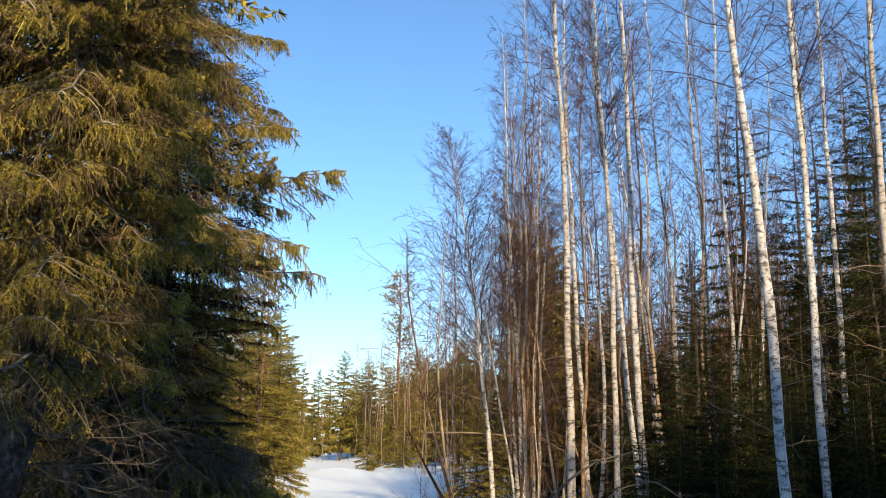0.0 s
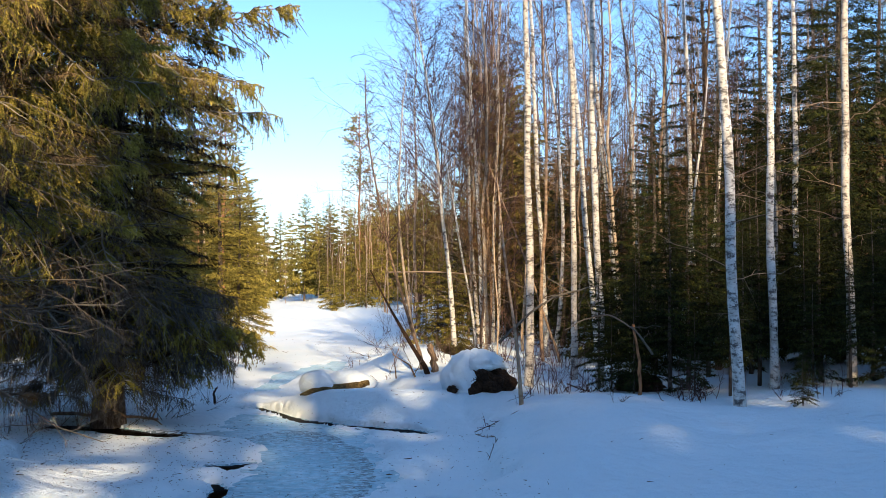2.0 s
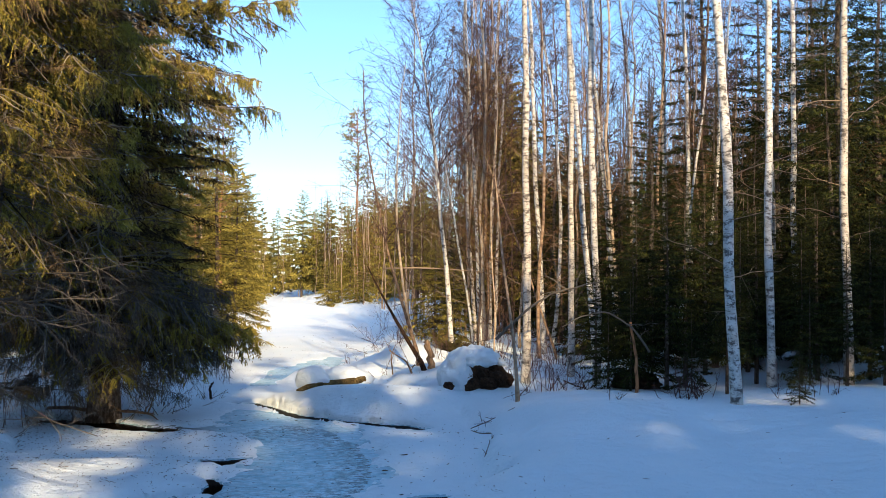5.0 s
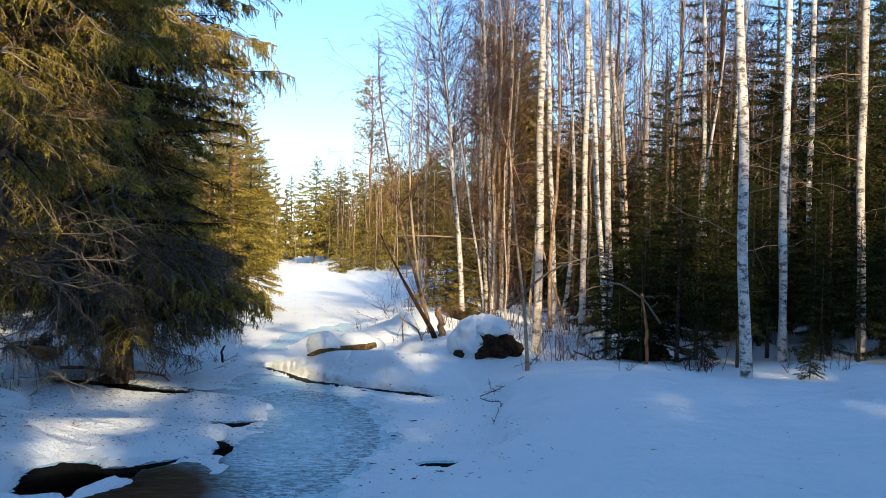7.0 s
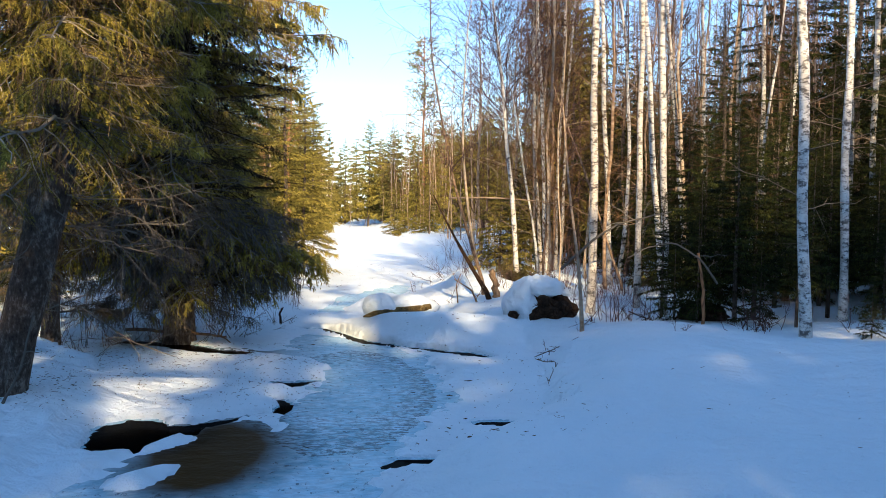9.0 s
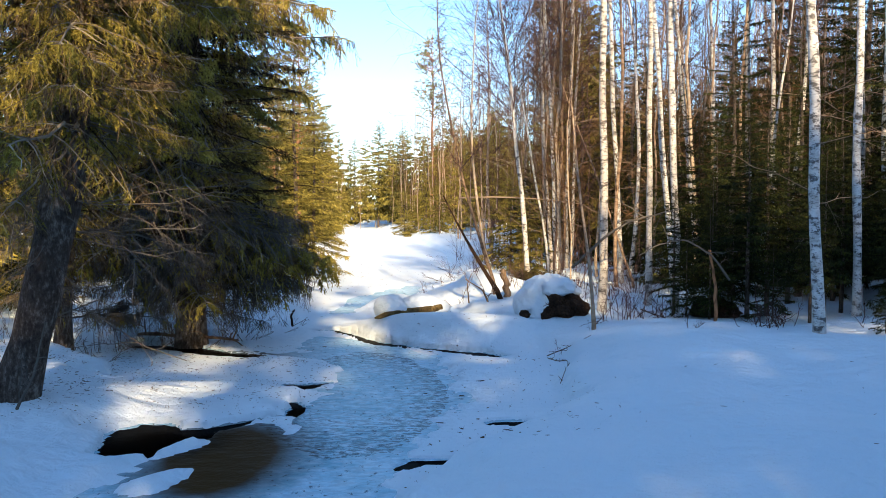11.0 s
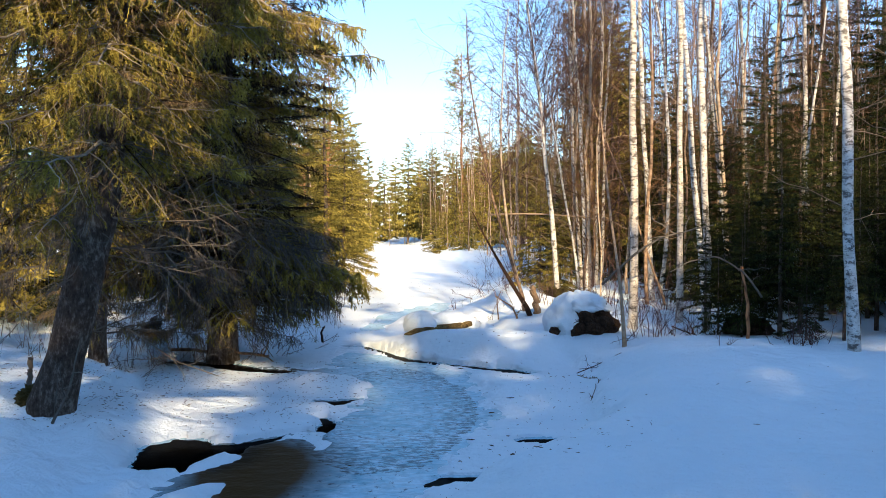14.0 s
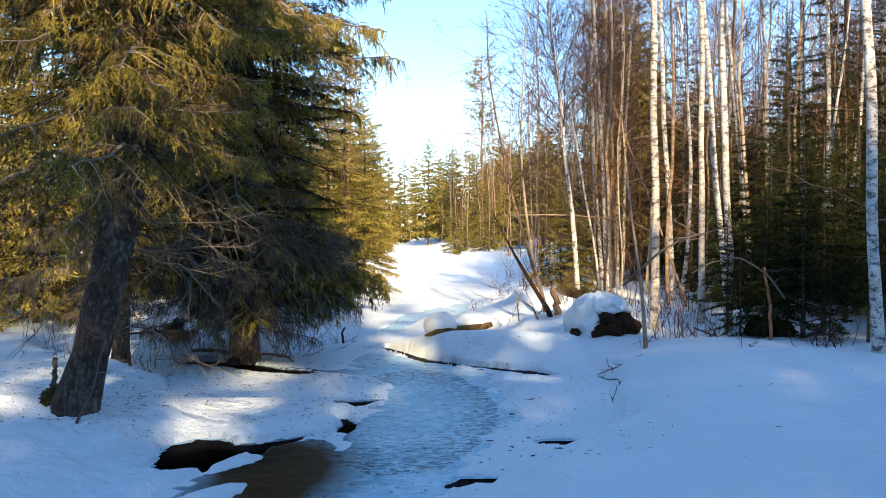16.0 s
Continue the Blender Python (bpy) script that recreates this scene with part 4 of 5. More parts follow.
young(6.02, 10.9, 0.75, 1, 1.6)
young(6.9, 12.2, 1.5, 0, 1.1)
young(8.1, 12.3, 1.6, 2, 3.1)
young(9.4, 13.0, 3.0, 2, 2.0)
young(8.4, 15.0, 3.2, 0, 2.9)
LIT_YOUNG = [spruce_meshes(540 + i, 3.2, 1.0, 92, SMALL_BOUGHS, [SHADE_TWIG, NEEDLES_SUNLIT], 1.0, 0.05, 0.6) for i in range(2)]
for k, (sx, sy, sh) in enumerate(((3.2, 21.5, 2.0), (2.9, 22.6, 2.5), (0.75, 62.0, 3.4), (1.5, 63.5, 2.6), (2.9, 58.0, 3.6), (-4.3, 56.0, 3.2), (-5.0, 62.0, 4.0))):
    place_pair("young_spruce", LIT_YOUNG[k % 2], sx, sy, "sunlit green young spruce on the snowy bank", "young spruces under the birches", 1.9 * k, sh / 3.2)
young(3.9, 26.0, 3.0, 0, 1.0)
young(5.9, 17.5, 3.4, 1, 2.6)
young(-5.6, 14.5, 2.2, 0, 2.2)
young(-6.6, 16.0, 2.6, 1, 0.2)

# ---------- the wood behind ----------
BIRCH_GEO = [birch_meshes(70 + i, 11.5 + i * 0.8) for i in range(5)]
FAR_BIRCH = [(stem.mesh("birch_trunk", [TAN_BIRCH], True), twigs.mesh("birch_crown", [BROWN_TWIG])) for stem, twigs in BIRCH_GEO]
FAR_GEO = [birch_meshes(170 + i, 11.5 + i * 0.8, 48) for i in range(5)]
birch_stems, birch_twigs = Geo(), Geo()      # the birches too far off to tell apart
FAR_SPRUCE = [spruce_meshes(80 + i, 11.0, 1.9 + 0.3 * i, 120, THICK_BOUGHS, [SHADE_TWIG, NEEDLES_SUNLIT], 1.6, 0.06 + 0.05 * i, 0.55) for i in range(3)]
MID_SPRUCE = [spruce_meshes(180 + i, 9.0, 1.7, 100, MID_BOUGHS, [SHADE_TWIG, NEEDLES_SUNLIT], 1.3, 0.04, 0.48) for i in range(2)]
DARK_SPRUCE = [spruce_meshes(90 + i, 12.0, 1.9, 80, DARK_BOUGHS, [SHADE_TWIG, NEEDLES_SHADED], 1.6, 0.03, 0.65) for i in range(2)]
NEAR_DARK = [spruce_meshes(190 + i, 12.0, 1.9, 110, MID_BOUGHS, [SHADE_TWIG, NEEDLES_SHADED], 1.3, 0.03, 0.6) for i in range(2)]
FAR_PINE = [pine_meshes(95 + i, 14.0) for i in range(2)]


def far_tree(kind, i, x, y, turn, scale, tilt=0.0):
    sets = {"birch": (FAR_BIRCH, "birch_tree", "leafless birch of the sunlit wood behind", "leafless birches of the wood"),
            "spruce": (FAR_SPRUCE, "spruce_tree", "yellow-green sunlit spruce in the wood behind", "spruces of the wood"),
            "dark": (DARK_SPRUCE, "spruce_tree", "spruce deep in the wood, its green shade-darkened", "spruces of the wood"),
            "mid": (MID_SPRUCE, "spruce_tree", "yellow-green sunlit spruce on the stream bank", "spruces of the wood"),
            "pine": (FAR_PINE, "pine_tree", "tall pine with orange bark and thin crown", "pines of the wood")}
    if kind == "birch" and y > 36:
        m = np.array(Matrix.LocRotScale(Vector((x, y, gz(x, y) - 0.05)), Euler((tilt, tilt * 0.6, turn)), Vector((scale,) * 3)))
        for joined, geo in zip((birch_stems, birch_twigs), FAR_GEO[i % 5]):
            joined.put(geo, m)
        return None
    pairs, name, label, group = sets[kind]
    if kind == "dark" and y < 24:
        pairs = NEAR_DARK
    return place_pair(name, pairs[i % len(pairs)], x, y, label, group, turn, scale, tilt=tilt)


far_tree("pine", 0, 2.97, 70.0, 0.0, 1.06)
far_tree("spruce", 0, -3.43, 45.0, 0.5, 0.63)
far_tree("mid", 1, -2.75, 26.0, 1.5, 0.78)
far_tree("mid", 0, -3.6, 29.0, 2.5, 0.74)
far_tree("mid", 0, -4.0, 23.0, 3.5, 0.66)
far_tree("mid", 1, -3.8, 24.2, 0.5, 0.62)
far_tree("mid", 0, -2.35, 27.5, 4.5, 0.62)
far_tree("mid", 1, -4.9, 26.0, 2.2, 0.85)
far_tree("mid", 1, -3.5, 20.6, 3.1, 0.78)
far_tree("mid", 0, -3.4, 18.4, 4.1, 0.74)

rng_wood = np.random.default_rng(11)


def scatter(n, x0, x1, y0, y1, kinds, weights, gap, low, high):
    done = []
    tries = 0
    while len(done) < n and tries < n * 40:
        tries += 1
        y = y0 + (y1 - y0) * rng_wood.random()
        a, b = x0(y), x1(y)
        x = a + (b - a) * rng_wood.random()
        if any((x - u) ** 2 + (y - v) ** 2 < gap ** 2 for u, v in done):
            continue
        done.append((x, y))
        k = kinds[int(rng_wood.choice(len(kinds), p=weights))]
        far_tree(k, int(rng_wood.integers(10)), x, y, rng_wood.random() * 6.28, low + (high - low) * rng_wood.random(), rng_wood.normal(0, 0.015))


def rbank(y):
    return float(np.interp(y, RIGHT_Y, RIGHT_X))


def lbank(y):
    return float(np.interp(y, LEFT_Y, LEFT_X))


scatter(64, lambda y: rbank(y) + 2.0, lambda y: 0.60 * y, 18, 30, ("birch",), (1.0,), 0.6, 0.5, 0.95)
scatter(190, lambda y: rbank(y) + 1.2, lambda y: 0.62 * y, 28, 50, ("birch", "spruce", "pine"), (0.93, 0.05, 0.02), 0.6, 0.55, 0.95)
scatter(28, lambda y: 5.4, lambda y: 0.62 * y, 15, 25, ("dark",), (1.0,), 0.9, 0.28, 0.48)
scatter(20, lambda y: 0.56 * y, lambda y: 0.85 * y, 15, 36, ("dark", "birch"), (0.7, 0.3), 1.0, 0.6, 0.9)
scatter(60, lambda y: rbank(y) + 0.6, lambda y: 0.40 * y, 46, 85, ("birch", "spruce", "pine"), (0.80, 0.15, 0.05), 0.9, 0.60, 0.98)
scatter(30, lambda y: -0.75 * y, lambda y: lbank(y) - 2.6, 19, 40, ("spruce", "birch"), (0.7, 0.3), 1.0, 0.4, 0.75)
scatter(46, lambda y: -0.42 * y, lambda y: lbank(y) - 0.6, 40, 84, ("spruce", "birch", "pine"), (0.24, 0.66, 0.10), 0.9, 0.40, 0.85)
scatter(14, lambda y: 0.2 * y, lambda y: 0.6 * y, 26, 36, ("dark",), (1.0,), 1.6, 0.45, 0.70)
scatter(14, lambda y: 0.2 * y, lambda y: 0.42 * y, 24, 42, ("dark",), (1.0,), 1.2, 0.45, 0.68)
scatter(30, lambda y: 0.42 * y, lambda y: 0.80 * y, 18, 40, ("dark",), (1.0,), 1.0, 0.6, 0.95)
scatter(64, lambda y: -24, lambda y: 14, 84, 100, ("spruce", "birch", "pine"), (0.42, 0.53, 0.05), 0.8, 0.62, 1.0)
scatter(20, lambda y: -0.16 * y, lambda y: lbank(y) - 0.3, 52, 90, ("spruce", "birch"), (0.35, 0.65), 0.7, 0.35, 0.75)
far_tree("mid", 1, -7.0, 15.5, 0.5, 1.0)
far_tree("mid", 0, -8.6, 17.0, 1.5, 1.15)
far_tree("mid", 0, -6.4, 19.5, 2.5, 0.95)
far_tree("mid", 1, -10.0, 20.0, 2.5, 1.1)
scatter(14, lambda y: -0.8 * y, lambda y: -4.9 - 0.08 * y, 13.5, 24, ("mid", "birch"), (0.75, 0.25), 1.0, 0.32, 0.6)
scatter(46, lambda y: 0.16 * y, lambda y: 0.75 * y, 38, 62, ("dark",), (1.0,), 1.2, 0.6, 0.9)
scatter(30, lambda y: -24, lambda y: 22, 102, 112, ("dark", "spruce"), (0.5, 0.5), 1.0, 0.8, 1.0)

for k, (dx, dy) in enumerate(((9.4, 15.6), (10.6, 17.4), (11.4, 20.0), (9.9, 18.8), (12.4, 19.0), (8.9, 20.4))):
    far_tree("dark", k, dx, dy, 1.3 * k, 0.76 + 0.05 * (k % 3))

scatter(44, lambda y: rbank(y) + 0.4, lambda y: rbank(y) + 7, 60, 86, ("birch", "spruce"), (0.84, 0.16), 0.6, 0.45, 0.8)
scatter(26, lambda y: lbank(y) - 6, lambda y: lbank(y) - 0.2, 56, 86, ("birch", "spruce"), (0.80, 0.20), 0.6, 0.40, 0.75)

birch_wood = thing("distant_birch_wood", 0, 0, 0, "leafless sunlit birch wood far along the stream", "wood", kind="stuff")
part("trunks", birch_stems.mesh("birch_wood_trunks", [TAN_BIRCH], True), birch_wood)
part("twigs", birch_twigs.mesh("birch_wood_twigs", [BROWN_TWIG]), birch_wood)

# unseen spruce wood put round the glade to shade the near snow
wood = Geo()
BACK_TREES = [spruce_geo(290 + i, 13.0, 1.9, 46, BACK_BOUGHS, 1.6, 0.02, 0.6) for i in range(2)]


def back_tree(k, x, y, turn, scale):
    m = np.array(Matrix.LocRotScale(Vector((x, y, gz(x, y) - 0.05)), Euler((0, 0, turn)), Vector((scale,) * 3)))
    for g in BACK_TREES[k % 2]:
        wood.put(g, m)


for k in range(66):
    bx = -10.0 + 0.41 * k
    by = -9.0 - 1.7 * (k % 5) - 0.4 * math.sin(k * 2.3)
    reach = float(np.interp(bx, (-10, -3.2, -2.4, -0.9, -0.05, 0.25, 0.9, 1.3, 2.3, 2.7, 3.2, 4.6, 9.5, 11.0, 16), (16.5, 16.0, 15.2, 15.2, 15.2, 11.2, 11.0, 17.2, 17.2, 15.4, 15.4, 17.5, 18.5, 20.0, 22.0)))
    reach += 6.0 if k % 6 == 0 and 1.5 < bx < 5.5 else 0.0
    back_tree(k, bx, by, k * 1.7, (math.tan(_e) * (reach - by) + 0.5 * math.sin(k * 5.1)) / 13.0)


def shade_tree(x, y, z0, z1, radius, seed):
    """An unseen tall stem behind, bare below, crown between two heights to block sun."""
    rng = np.random.default_rng(seed)
    foot = gz(x, y) - 0.1
    z = np.linspace(foot, z1, 8)
    tubes(wood, np.stack([x + 0 * z, y + 0 * z, z], 1), np.linspace(0.16, 0.02, 8), 6, 0)
    for i in range(80):
        f = (i + rng.random()) / 80
        wood.put(BACK_BOUGHS[i % 3], np.array(turn_to(i * 2.4, rng.normal(0.05, 0.1), radius * (1.05 - 0.55 * f) / 1.6, (x, y, z0 + (z1 - z0) * f), rng.normal(0, 0.3))))


for k, (tx, ty) in enumerate(((0.82, -13.4), (1.12, -14.8), (1.45, -13.0))):
    shade_tree(tx, ty, math.tan(_e) * (13.4 - ty), math.tan(_e) * (21.5 - ty), 0.55, 700 + k)
# low unseen row, added to keep the sun off the pool's rim
for k in range(7):
    back_tree(k, -1.5 + 0.47 * k, -7.6 - 0.5 * (k % 2), k * 1.3, math.tan(_e) * (9.8 + 7.6) / 13.0)
# further unseen trees behind and beside, added to cut the low skylight
rng_back = np.random.default_rng(4)
for k in range(60):
    if k < 30:
        bx, by = -34 + 68 * rng_back.random(), -44 + 26 * rng_back.random()
    else:
        bx, by = (12 + 20 * rng_back.random()) * (1 if k % 2 else -1), -16 + 26 * rng_back.random()
    back_tree(k, bx, by, k * 2.1, 0.65 + 0.3 * rng_back.random())
tagged(new("spruce_wood", wood.mesh("spruce_wood", [SHADE_TWIG, NEEDLES_SHADED])), "unseen spruce wood added round the glade for shade", "wood", kind="stuff")
far_wood = Geo()
for k in range(84):
    bx = -70 + 1.75 * k
    by = 112 + 14 * rng_back.random() - 0.010 * bx * bx * (1 if bx > 0 else 0.4)
    m = np.array(Matrix.LocRotScale(Vector((bx, by, gz(bx, by) - 0.05)), Euler((0, 0, k * 2.1)), Vector((0.55 + 0.40 * rng_back.random(),) * 3)))
    for g in BACK_TREES[k % 2]:
        far_wood.put(g, m)
tagged(new("distant_wood", far_wood.mesh("distant_wood", [SHADE_TWIG, NEEDLES_SUNLIT])), "distant green spruce wood closing the stream valley", "wood", kind="stuff")


# ---------- things on the banks ----------
def lump(center, radii, seed, rough=0.12, freq=3.0, n=26, floor=-1.0):
    """A lumpy rounded body; the part under floor (share of its height) is cut flat."""
    u = np.linspace(0, np.pi, n)
    w = np.linspace(0, 2 * np.pi, 2 * n, endpoint=False)
    U, W = np.meshgrid(u, w, indexing="ij")
    d = np.stack([np.sin(U) * np.cos(W), np.sin(U) * np.sin(W), np.cos(U)], -1)
    k = np.array([1 + rough * noise.noise(Vector(q * freq) + Vector((seed * 7.3, 0, 0))) + 0.5 * rough * noise.noise(Vector(q * freq * 3) + Vector((seed, 3, 0)))
                  for q in d.reshape(-1, 3)]).reshape(n, 2 * n, 1)
    v = d * k
    v[..., 2] = np.maximum(v[..., 2], floor)
    v = v * np.array(radii) + np.array(center)
    i = np.arange(n * 2 * n).reshape(n, 2 * n)
    a, b = i[:-1], i[1:]
    a2, b2 = np.roll(a, -1, 1), np.roll(b, -1, 1)
    g = Geo()
    g.add(v, np.concatenate([np.stack([a, b, b2], -1).reshape(-1, 3), np.stack([a, b2, a2], -1).reshape(-1, 3)]))
    return g


def stick(points, r0, r1, seed, mat, name, label, category, group="", kids=0, sides=6, twig=0.4):
    """A bent piece of wood through a few points, with or without twigs."""
    rng = np.random.default_rng(seed)
    p = np.array(points, float)
    ob = thing(name, *p[0], label, category, group)
    q = p - p[0]
    t = np.linspace(0, len(q) - 1, 4 * len(q))
    line = np.stack([np.interp(t, np.arange(len(q)), q[:, i]) for i in range(3)], 1)
    line[1:-1] = (line[:-2] + 2 * line[1:-1] + line[2:]) / 4
    line[1:-1] += rng.normal(0, r0 * 0.25, line[1:-1].shape)
    g = Geo()
    tubes(g, line, np.linspace(r0, r1, len(line)) * (1 + 0.08 * rng.normal(size=len(line))), sides, 0, True)
    part("stem", g.mesh("stem", [mat], True), ob)
    if kids:
        g = Geo()
        j = rng.integers(1, len(line) - 1, kids)
        twig_tree(g, rng, line[j], unit(rng.normal(size=(kids, 3)) + np.array([0, -0.2, 0.3])), twig * (0.4 + rng.random(kids)), np.full(kids, r1 * 0.8 + 0.002), 4, 2, 0, 0.1, 0.0)
        part("twig_spray", g.mesh("twig_spray", [mat]), ob)
        tagged(ob.children[-1], kind="stuff")
    return ob


# upturned root plate under a cap of snow
root = thing("root_plate", 2.50, 13.9, 0.27, "dark brown upturned root plate under a thick snow cap", "root plate")
part("earth", lump((0.06, -0.04, 0.20), (0.37, 0.32, 0.33), 1, 0.30, 2.6, 30, -0.7).mesh("earth", [EARTH]), root, "rough dark brown earth and roots")
part("snow_cap", lump((-0.13, 0.20, 0.20), (0.50, 0.42, 0.52), 2, 0.16, 1.6, 34).mesh("snow_cap", [SNOW], True), root, "rounded white snow cap")
part("snow_lip", lump((0.02, 0.06, 0.50), (0.34, 0.33, 0.17), 5, 0.22, 2.2, 24).mesh("snow_lip", [SNOW], True), root, "overhanging white snow lip")
rng_root = np.random.default_rng(77)
for k in range(11):
    g = Geo()
    a = rng_root.uniform(-2.7, -0.3)
    st = np.array([[0.06 + 0.30 * math.cos(a), -0.04 + 0.24 * math.sin(a), rng_root.uniform(0.06, 0.34)]])
    twig_tree(g, rng_root, st, unit(np.array([[math.cos(a), math.sin(a), rng_root.normal(0, 0.5)]])), np.array([rng_root.uniform(0.10, 0.24)]), np.array([0.011]), 3, 2, 0, 0.3, -0.1)
    part("root", g.mesh("root", [EARTH]), root)
stone = thing("earth_clod", 1.98, 13.75, gz(1.98, 13.75), "small dark clod of earth in the snow bank", "clod")
part("body", lump((0, 0, 0.03), (0.08, 0.07, 0.07), 3, 0.4, 2.5, 14).mesh("clod", [EARTH]), stone)

stump = thing("rotten_stump", 4.62, 13.0, gz(4.62, 13.0), "dark rotten stump mass in the shade of young spruces", "stump")
part("body", lump((0, 0, 0.08), (0.34, 0.24, 0.18), 12, 0.35, 2.4, 26, -0.7).mesh("stump_body", [EARTH]), stump)

# fallen mossy log with snow on it
log = thing("fallen_log", -0.18, 14.12, 0.34, "mossy brown fallen log half buried in snow", "log")
g = Geo()
t = np.linspace(0, 1, 14)
tubes(g, np.stack([-0.10 + 1.05 * t, 0.46 * t, -0.03 + 0.12 * t + 0.012 * np.sin(6 * t)], 1), (0.100 + 0.010 * np.sin(9 * t)) * np.minimum(1, 0.12 + 2.6 * t) * (1 - 0.55 * t), 14, 0, True)
part("stem", g.mesh("log_stem", [LOG], True), log)
part("snow_bed", lump((0.62, 0.62, 0.06), (0.46, 0.30, 0.20), 18, 0.20, 1.8, 20).mesh("log_bed", [SNOW], True), log, "white snow along the log")
part("snow_cap", lump((0.14, 0.28, 0.10), (0.27, 0.20, 0.20), 8, 0.16, 1.3, 22).mesh("log_snow", [SNOW], True), log, "white snow cap")

# the leaning dead stem and stumps by the twin birches
birch(2.02, 16.9, 0.050, 1.9, -0.66, 0.044, 31, 1.0, 0, 0, 0, 3, 1, "leaning_snag", "dark dead trunk leaning out over the stream", EARTH)
stick(((2.12, 17.0, gz(2.12, 17.0) - 0.1), (2.10, 17.0, 0.62), (2.02, 17.0, 0.86)), 0.075, 0.05, 32, DEADWOOD, "broken_stump", "orange-brown broken stump in snow", "stump", sides=9)
stick(((1.72, 16.6, 0.30), (1.62, 16.6, 0.52), (1.30, 16.5, 0.72)), 0.02, 0.008, 33, DEADWOOD, "dry_branch", "dry branch sticking out of the snow bank", "branch", "dry branches on the banks", 3)
stick(((1.40, 16.9, 0.25), (1.36, 16.8, 0.6), (1.44, 16.8, 0.8)), 0.015, 0.006, 34, DEADWOOD, "dry_branch", "dry branch sticking out of the snow bank", "branch", "dry branches on the banks", 3)
tuss = thing("grass_tussock", 2.93, 19.85, gz(2.93, 19.85), "brown tussock of dry grass at a birch foot", "tussock")
rngt = np.random.default_rng(5)
g = Geo()
nb = 420
st = np.stack([rngt.normal(0, 0.13, nb), rngt.normal(0, 0.11, nb), np.full(nb, -0.02)], 1)
bl = bezier(st, fan(rngt, nb, 55, 90), 0.25 + 0.25 * rngt.random(nb), np.stack([rngt.normal(0, 0.4, nb), rngt.normal(0, 0.4, nb), np.full(nb, -0.35)], 1), 4)
tubes(g, bl, np.array([[0.007, 0.006, 0.005, 0.002]]) * np.ones((nb, 1)), 3, 0)
tagged(part("grass", g.mesh("grass", [MOSS]), tuss), kind="stuff")

# broken stub with an arching dead branch, and other dry wood in the right-hand wood
stick(((4.30, 12.0, gz(4.3, 12.0) - 0.1), (4.28, 12.0, 0.95), (4.20, 12.0, 1.45)), 0.026, 0.018, 41, PINE_BARK, "broken_stump", "thin reddish broken stub standing in snow", "stump", sides=8)
stick(((4.45, 11.95, 1.05), (4.22, 11.95, 1.38), (3.85, 11.95, 1.60), (3.50, 12.0, 1.52), (3.25, 12.0, 1.38)), 0.016, 0.006, 42, BARE_SPRUCE, "dead_branch_arch", "grey dead branch arching between the trunks", "branch", "dry branches in the wood", 5, 6, 0.5)
stick(((2.55, 13.0, 1.15), (3.0, 13.0, 1.58), (3.45, 13.0, 1.85), (4.2, 13.2, 2.0)), 0.022, 0.010, 43, BARE_SPRUCE, "dead_branch_arch", "dark dead branch leaning across the birch trunks", "branch", "dry branches in the wood", 6, 6, 0.5)
stick(((1.45, 20.0, 2.22), (2.2, 20.0, 2.24), (2.95, 20.0, 2.22), (4.2, 20.3, 2.1)), 0.022, 0.012, 44, DEAD_TWIG, "bare_pole", "pale thin dead pole lying across the branches", "branch", "dry branches in the wood")
birch(4.94, 18.5, 0.030, 4.2, -0.37, 0.0, 45, 3.0, 6, 4, 2, 6, 0.6, "birch_tree", "thin tan birch leaning steeply over", TAN_BIRCH)
birch(3.62, 21.0, 0.034, 6.5, -0.16, 0.0, 46, 3.0, 8, 4, 2, 6, 0.6)

# shrubs
for k, (sx, sy, n, h, spread) in enumerate(((3.45, 13.2, 9, 0.9, 30), (3.75, 13.6, 9, 1.1, 28), (4.05, 13.1, 10, 0.8, 35), (3.15, 13.4, 7, 0.9, 30), (4.75, 11.5, 14, 0.55, 42), (5.0, 11.9, 14, 0.6, 42),
                                            (3.7, 11.6, 4, 0.35, 40), (1.9, 29.0, 6, 1.1, 54), (2.3, 31.0, 7, 1.2, 54), (1.8, 26.0, 6, 0.9, 54), (6.2, 11.6, 10, 0.6, 40), (6.6, 11.2, 9, 0.5, 42),
                                            (2.6, 16.0, 9, 0.9, 35), (3.2, 16.6, 10, 1.0, 35), (2.4, 18.5, 9, 1.2, 35), (3.9, 16.5, 12, 1.1, 35), (4.5, 17.2, 12, 1.3, 35), (3.6, 18.0, 12, 1.4, 35),
                                            (5.6, 15.6, 10, 1.2, 32), (2.6, 23.5, 14, 1.8, 32), (3.4, 24.5, 14, 2.2, 30), (2.7, 27.0, 14, 2.2, 30), (3.3, 29.5, 16, 2.4, 30), (1.3, 18.2, 7, 0.5, 45), (1.75, 19.2, 8, 0.7, 42), (0.9, 20.4, 6, 0.5, 45), (2.2, 20.6, 9, 0.9, 40), (1.5, 22.2, 8, 0.8, 42), (2.3, 24.4, 9, 1.0, 40),
                                            (2.9, 17.6, 9, 0.8, 42), (3.3, 15.2, 8, 0.7, 42), (-1.9, 22.0, 7, 0.7, 40))):
    shrub(sx, sy, n, h, 200 + k, spread)
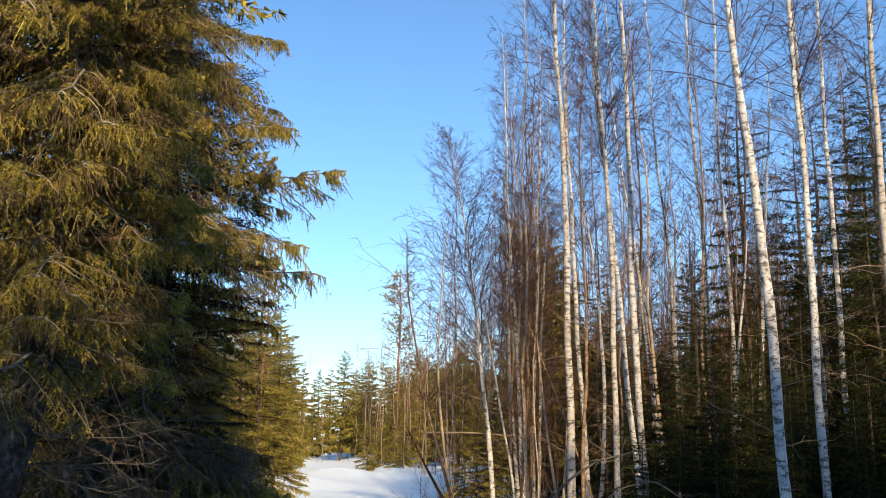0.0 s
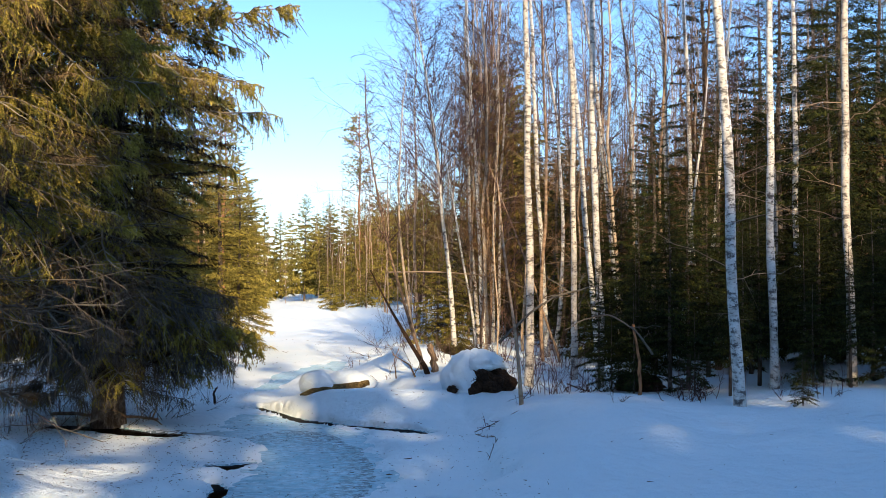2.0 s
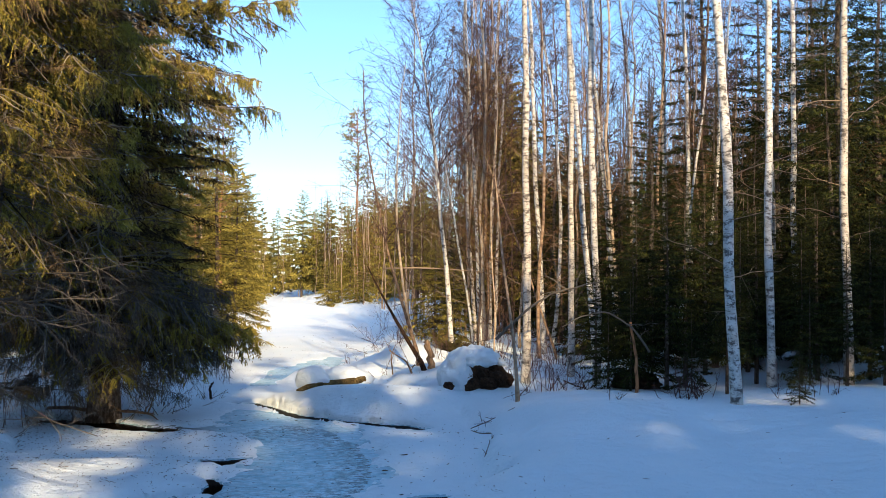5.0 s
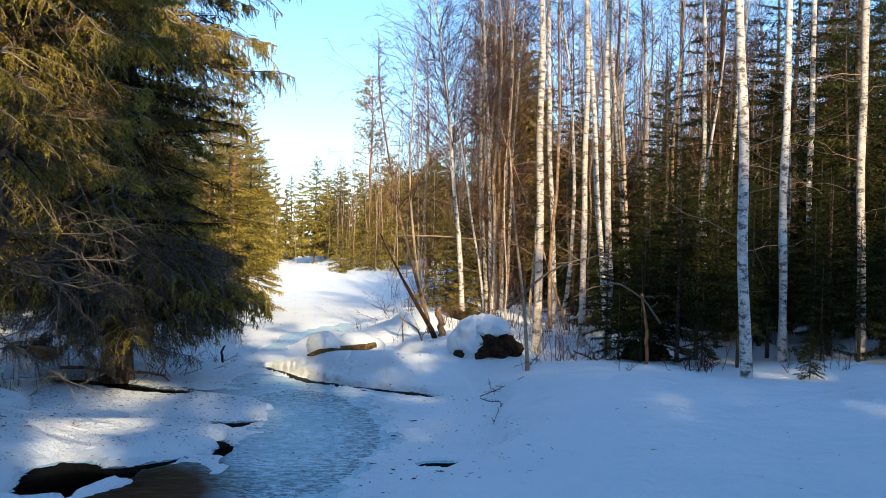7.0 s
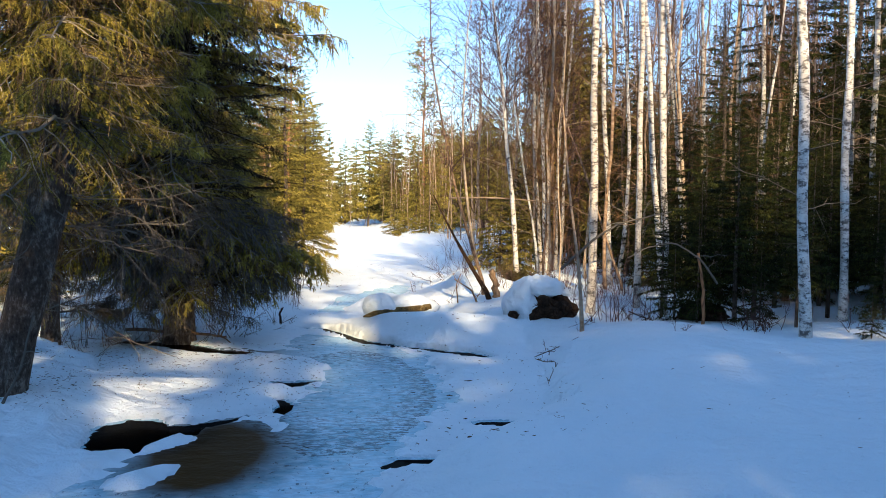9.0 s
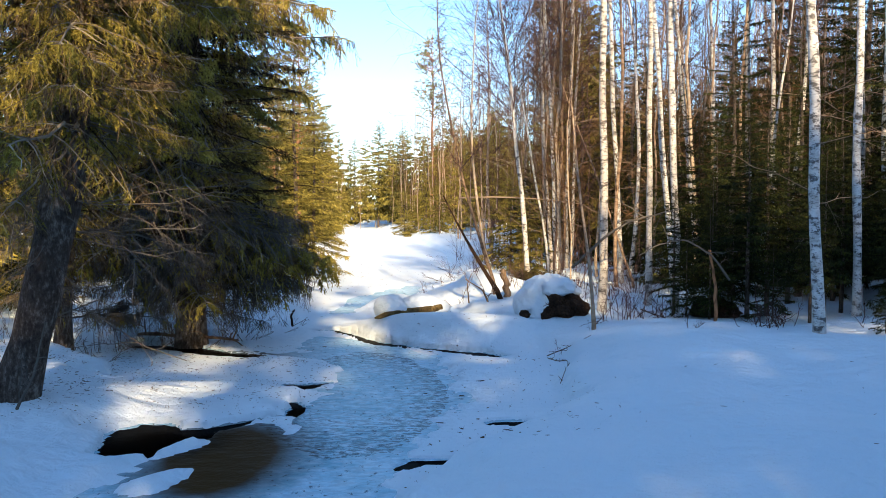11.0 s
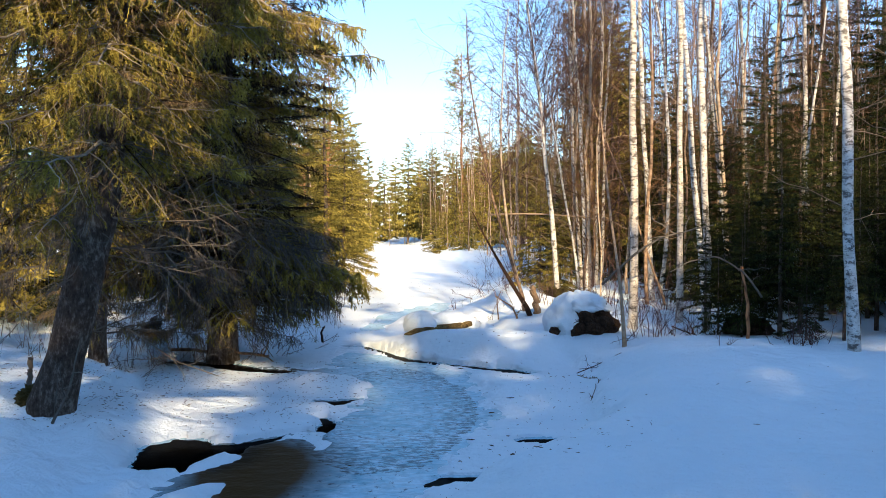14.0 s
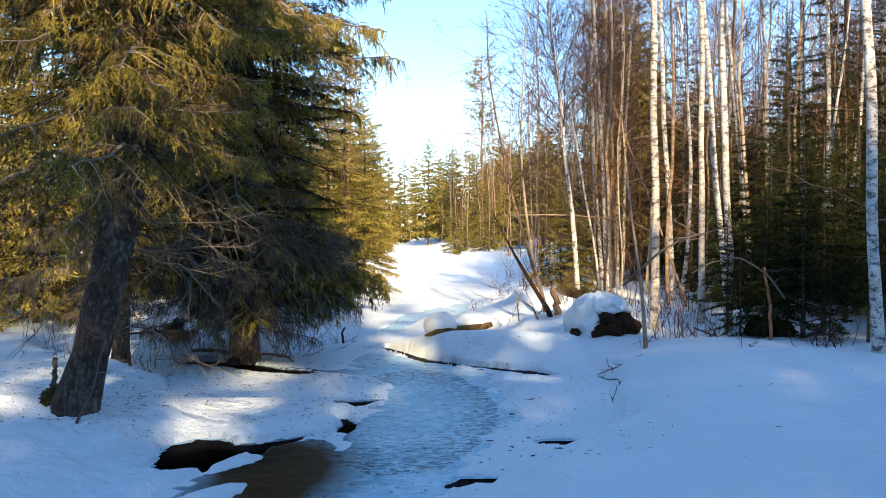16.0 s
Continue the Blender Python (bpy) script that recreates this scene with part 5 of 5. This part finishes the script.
for k, (sx, sy, n, h, spread) in enumerate(((-5.3, 12.2, 4, 1.3, 12), (-5.8, 13.0, 5, 1.5, 12), (-6.2, 12.4, 4, 1.2, 14), (-5.0, 13.6, 4, 1.1, 14), (-6.8, 14.0, 5, 1.7, 12), (-4.6, 11.0, 5, 0.5, 35),
                                            (-3.9, 12.6, 9, 0.55, 45), (-3.3, 13.9, 12, 0.6, 48), (-2.4, 14.6, 12, 0.6, 48), (-1.9, 15.4, 9, 0.5, 45), (-3.15, 12.95, 14, 0.65, 48), (-2.65, 13.25, 14, 0.6, 50), (-3.6, 13.0, 12, 0.6, 48), (-2.3, 13.8, 12, 0.6, 48), (-4.1, 11.9, 10, 0.6, 46), (-3.7, 11.5, 9, 0.45, 50))):
    shrub(sx, sy, n, h, 260 + k, spread, BARE_SPRUCE, "thin bare sapling stems and twigs standing in snow", 3)

# small dead wood lying on the right bank
stick(((3.55, 13.0, gz(3.55, 13.0) + 0.16), (3.72, 13.0, gz(3.72, 13.0) + 0.07), (3.90, 12.95, gz(3.90, 12.95) + 0.01)), 0.010, 0.006, 71, EARTH, "spruce_sprig", "small dark broken spruce sprig stuck in the snow", "branch", "dry branches on the banks", 12, 5, 0.16)
stick(((2.02, 11.95, gz(2.02, 11.95) + 0.01), (2.28, 11.85, gz(2.28, 11.85) + 0.03), (2.55, 11.7, gz(2.55, 11.7) + 0.01)), 0.006, 0.003, 72, BIRCH_TWIG, "fallen_twig", "thin brown birch twig lying on the snow", "twig", "", 8, 5, 0.22)
stick(((2.75, 12.55, gz(2.75, 12.55) + 0.02), (3.0, 12.6, gz(3.0, 12.6) + 0.22), (3.12, 12.6, gz(3.12, 12.6) + 0.42)), 0.007, 0.003, 73, BIRCH_TWIG, "fallen_twig", "thin brown birch twig leaning out of the snow", "twig", "", 8, 5, 0.22)

# by the foot of the leaning spruce
stick(((-3.80, 8.95, gz(-3.80, 8.95) - 0.1), (-3.80, 8.95, 0.55), (-3.79, 8.95, 0.70)), 0.030, 0.024, 51, BARE_SPRUCE, "broken_stump", "short grey broken stub beside the spruce foot", "stump", sides=9)
moss = thing("moss_clump", -3.68, 8.62, gz(-3.68, 8.62), "brown-green moss clump against the spruce foot", "moss")
part("body", lump((0.06, 0, 0.02), (0.15, 0.13, 0.11), 9, 0.55, 5.0, 34).mesh("moss_body", [MOSS]), moss)
stick(((-3.30, 8.22, 0.22), (-3.12, 8.18, 0.55), (-3.03, 8.2, 1.0)), 0.014, 0.006, 52, BARE_SPRUCE, "dry_branch", "dry twig leaning on the spruce foot", "branch", "dry branches on the banks", 4)
stick(((-2.75, 8.55, 1.05), (-2.3, 8.6, 0.72), (-1.95, 8.8, 0.55)), 0.009, 0.004, 53, BARE_SPRUCE, "dry_branch", "bare dead branch hanging from the spruce", "branch", "dry branches on the banks", 4)
stick(((-3.75, 13.75, 0.13), (-3.1, 13.5, 0.15), (-2.3, 13.2, 0.12), (-2.2, 13.2, 0.12)), 0.026, 0.014, 54, DEADWOOD, "fallen_branch", "long fallen branch lying along the open water", "branch", "dry branches on the banks", 6)
stick(((-1.68, 15.4, 0.0), (-1.70, 15.4, 0.18), (-1.64, 15.4, 0.30)), 0.022, 0.015, 55, EARTH, "stub", "small dark stub frozen in the ice", "stump")
stick(((-4.6, 11.6, 0.55), (-4.2, 11.3, 0.62), (-3.5, 11.2, 0.9)), 0.016, 0.008, 56, BARE_SPRUCE, "dry_branch", "dark bent branch by the spruce", "branch", "dry branches on the banks", 3)

# needles, cone scales and twigs on the snow
rngl = np.random.default_rng(8)


def litter(n, x0, x1, y0, y1, size, name, label, thick=1.0):
    x = x0 + (x1 - x0) * rngl.random(n)
    y = y0 + (y1 - y0) * rngl.random(n)
    z = ground_z(x, y)
    ok = z > -0.2
    x, y, z = x[ok], y[ok], np.maximum(z[ok], 0.004)
    m = len(x)
    a = rngl.random(m) * np.pi
    ln = size * (0.2 + 1.8 * rngl.random(m) ** 3)
    d = np.stack([np.cos(a) * ln, np.sin(a) * ln, 0.15 * ln * rngl.normal(size=m)], 1)
    p = np.stack([x, y, z + 0.006], 1)
    g = Geo()
    tubes(g, np.stack([p - d / 2, p + 0.12 * d[:, [1, 0, 2]], p + d / 2], 1), np.array([[0.0016, 0.0026, 0.001]]) * thick * (0.5 + 1.3 * rngl.random((m, 1)) ** 2), 3, 0)
    ob = new(name, g.mesh(name, [LITTER]))
    return tagged(ob, label, "litter", kind="stuff")


litter(2600, -4.6, -0.7, 8.0, 13.2, 0.030, "shelf_litter", "brown fallen needles and twigs on the snow shelf")
litter(700, -1.2, 1.9, 6.4, 14.0, 0.030, "ice_litter", "brown twigs and bark flakes on the ice")
litter(80, -1.0, 1.1, 6.8, 13.6, 0.055, "ice_leaves", "dark leaves and bark scraps frozen on the ice", 3.0)
litter(60, 1.4, 7.0, 5.6, 11.5, 0.03, "bank_litter", "scattered bark flakes on the snow bank")
litter(260, -2.5, 2.5, 15.5, 32.0, 0.09, "far_litter", "scattered twigs on the snowy stream")
stick(tuple((px, py, gz(px, py) + 0.008) for px, py in ((2.00, 11.8), (2.05, 11.4), (2.12, 11.0), (2.02, 10.5), (1.92, 10.1), (1.80, 9.75))), 0.0045, 0.004, 60, LITTER, "fallen_twig",
      "thin dark fallen twig with needles lying in a snow crack", "twig", "", 24, 4, 0.04)
litter(130, -3.6, -2.7, 8.2, 9.3, 0.05, "foot_litter", "dark fallen needles round the spruce foot")
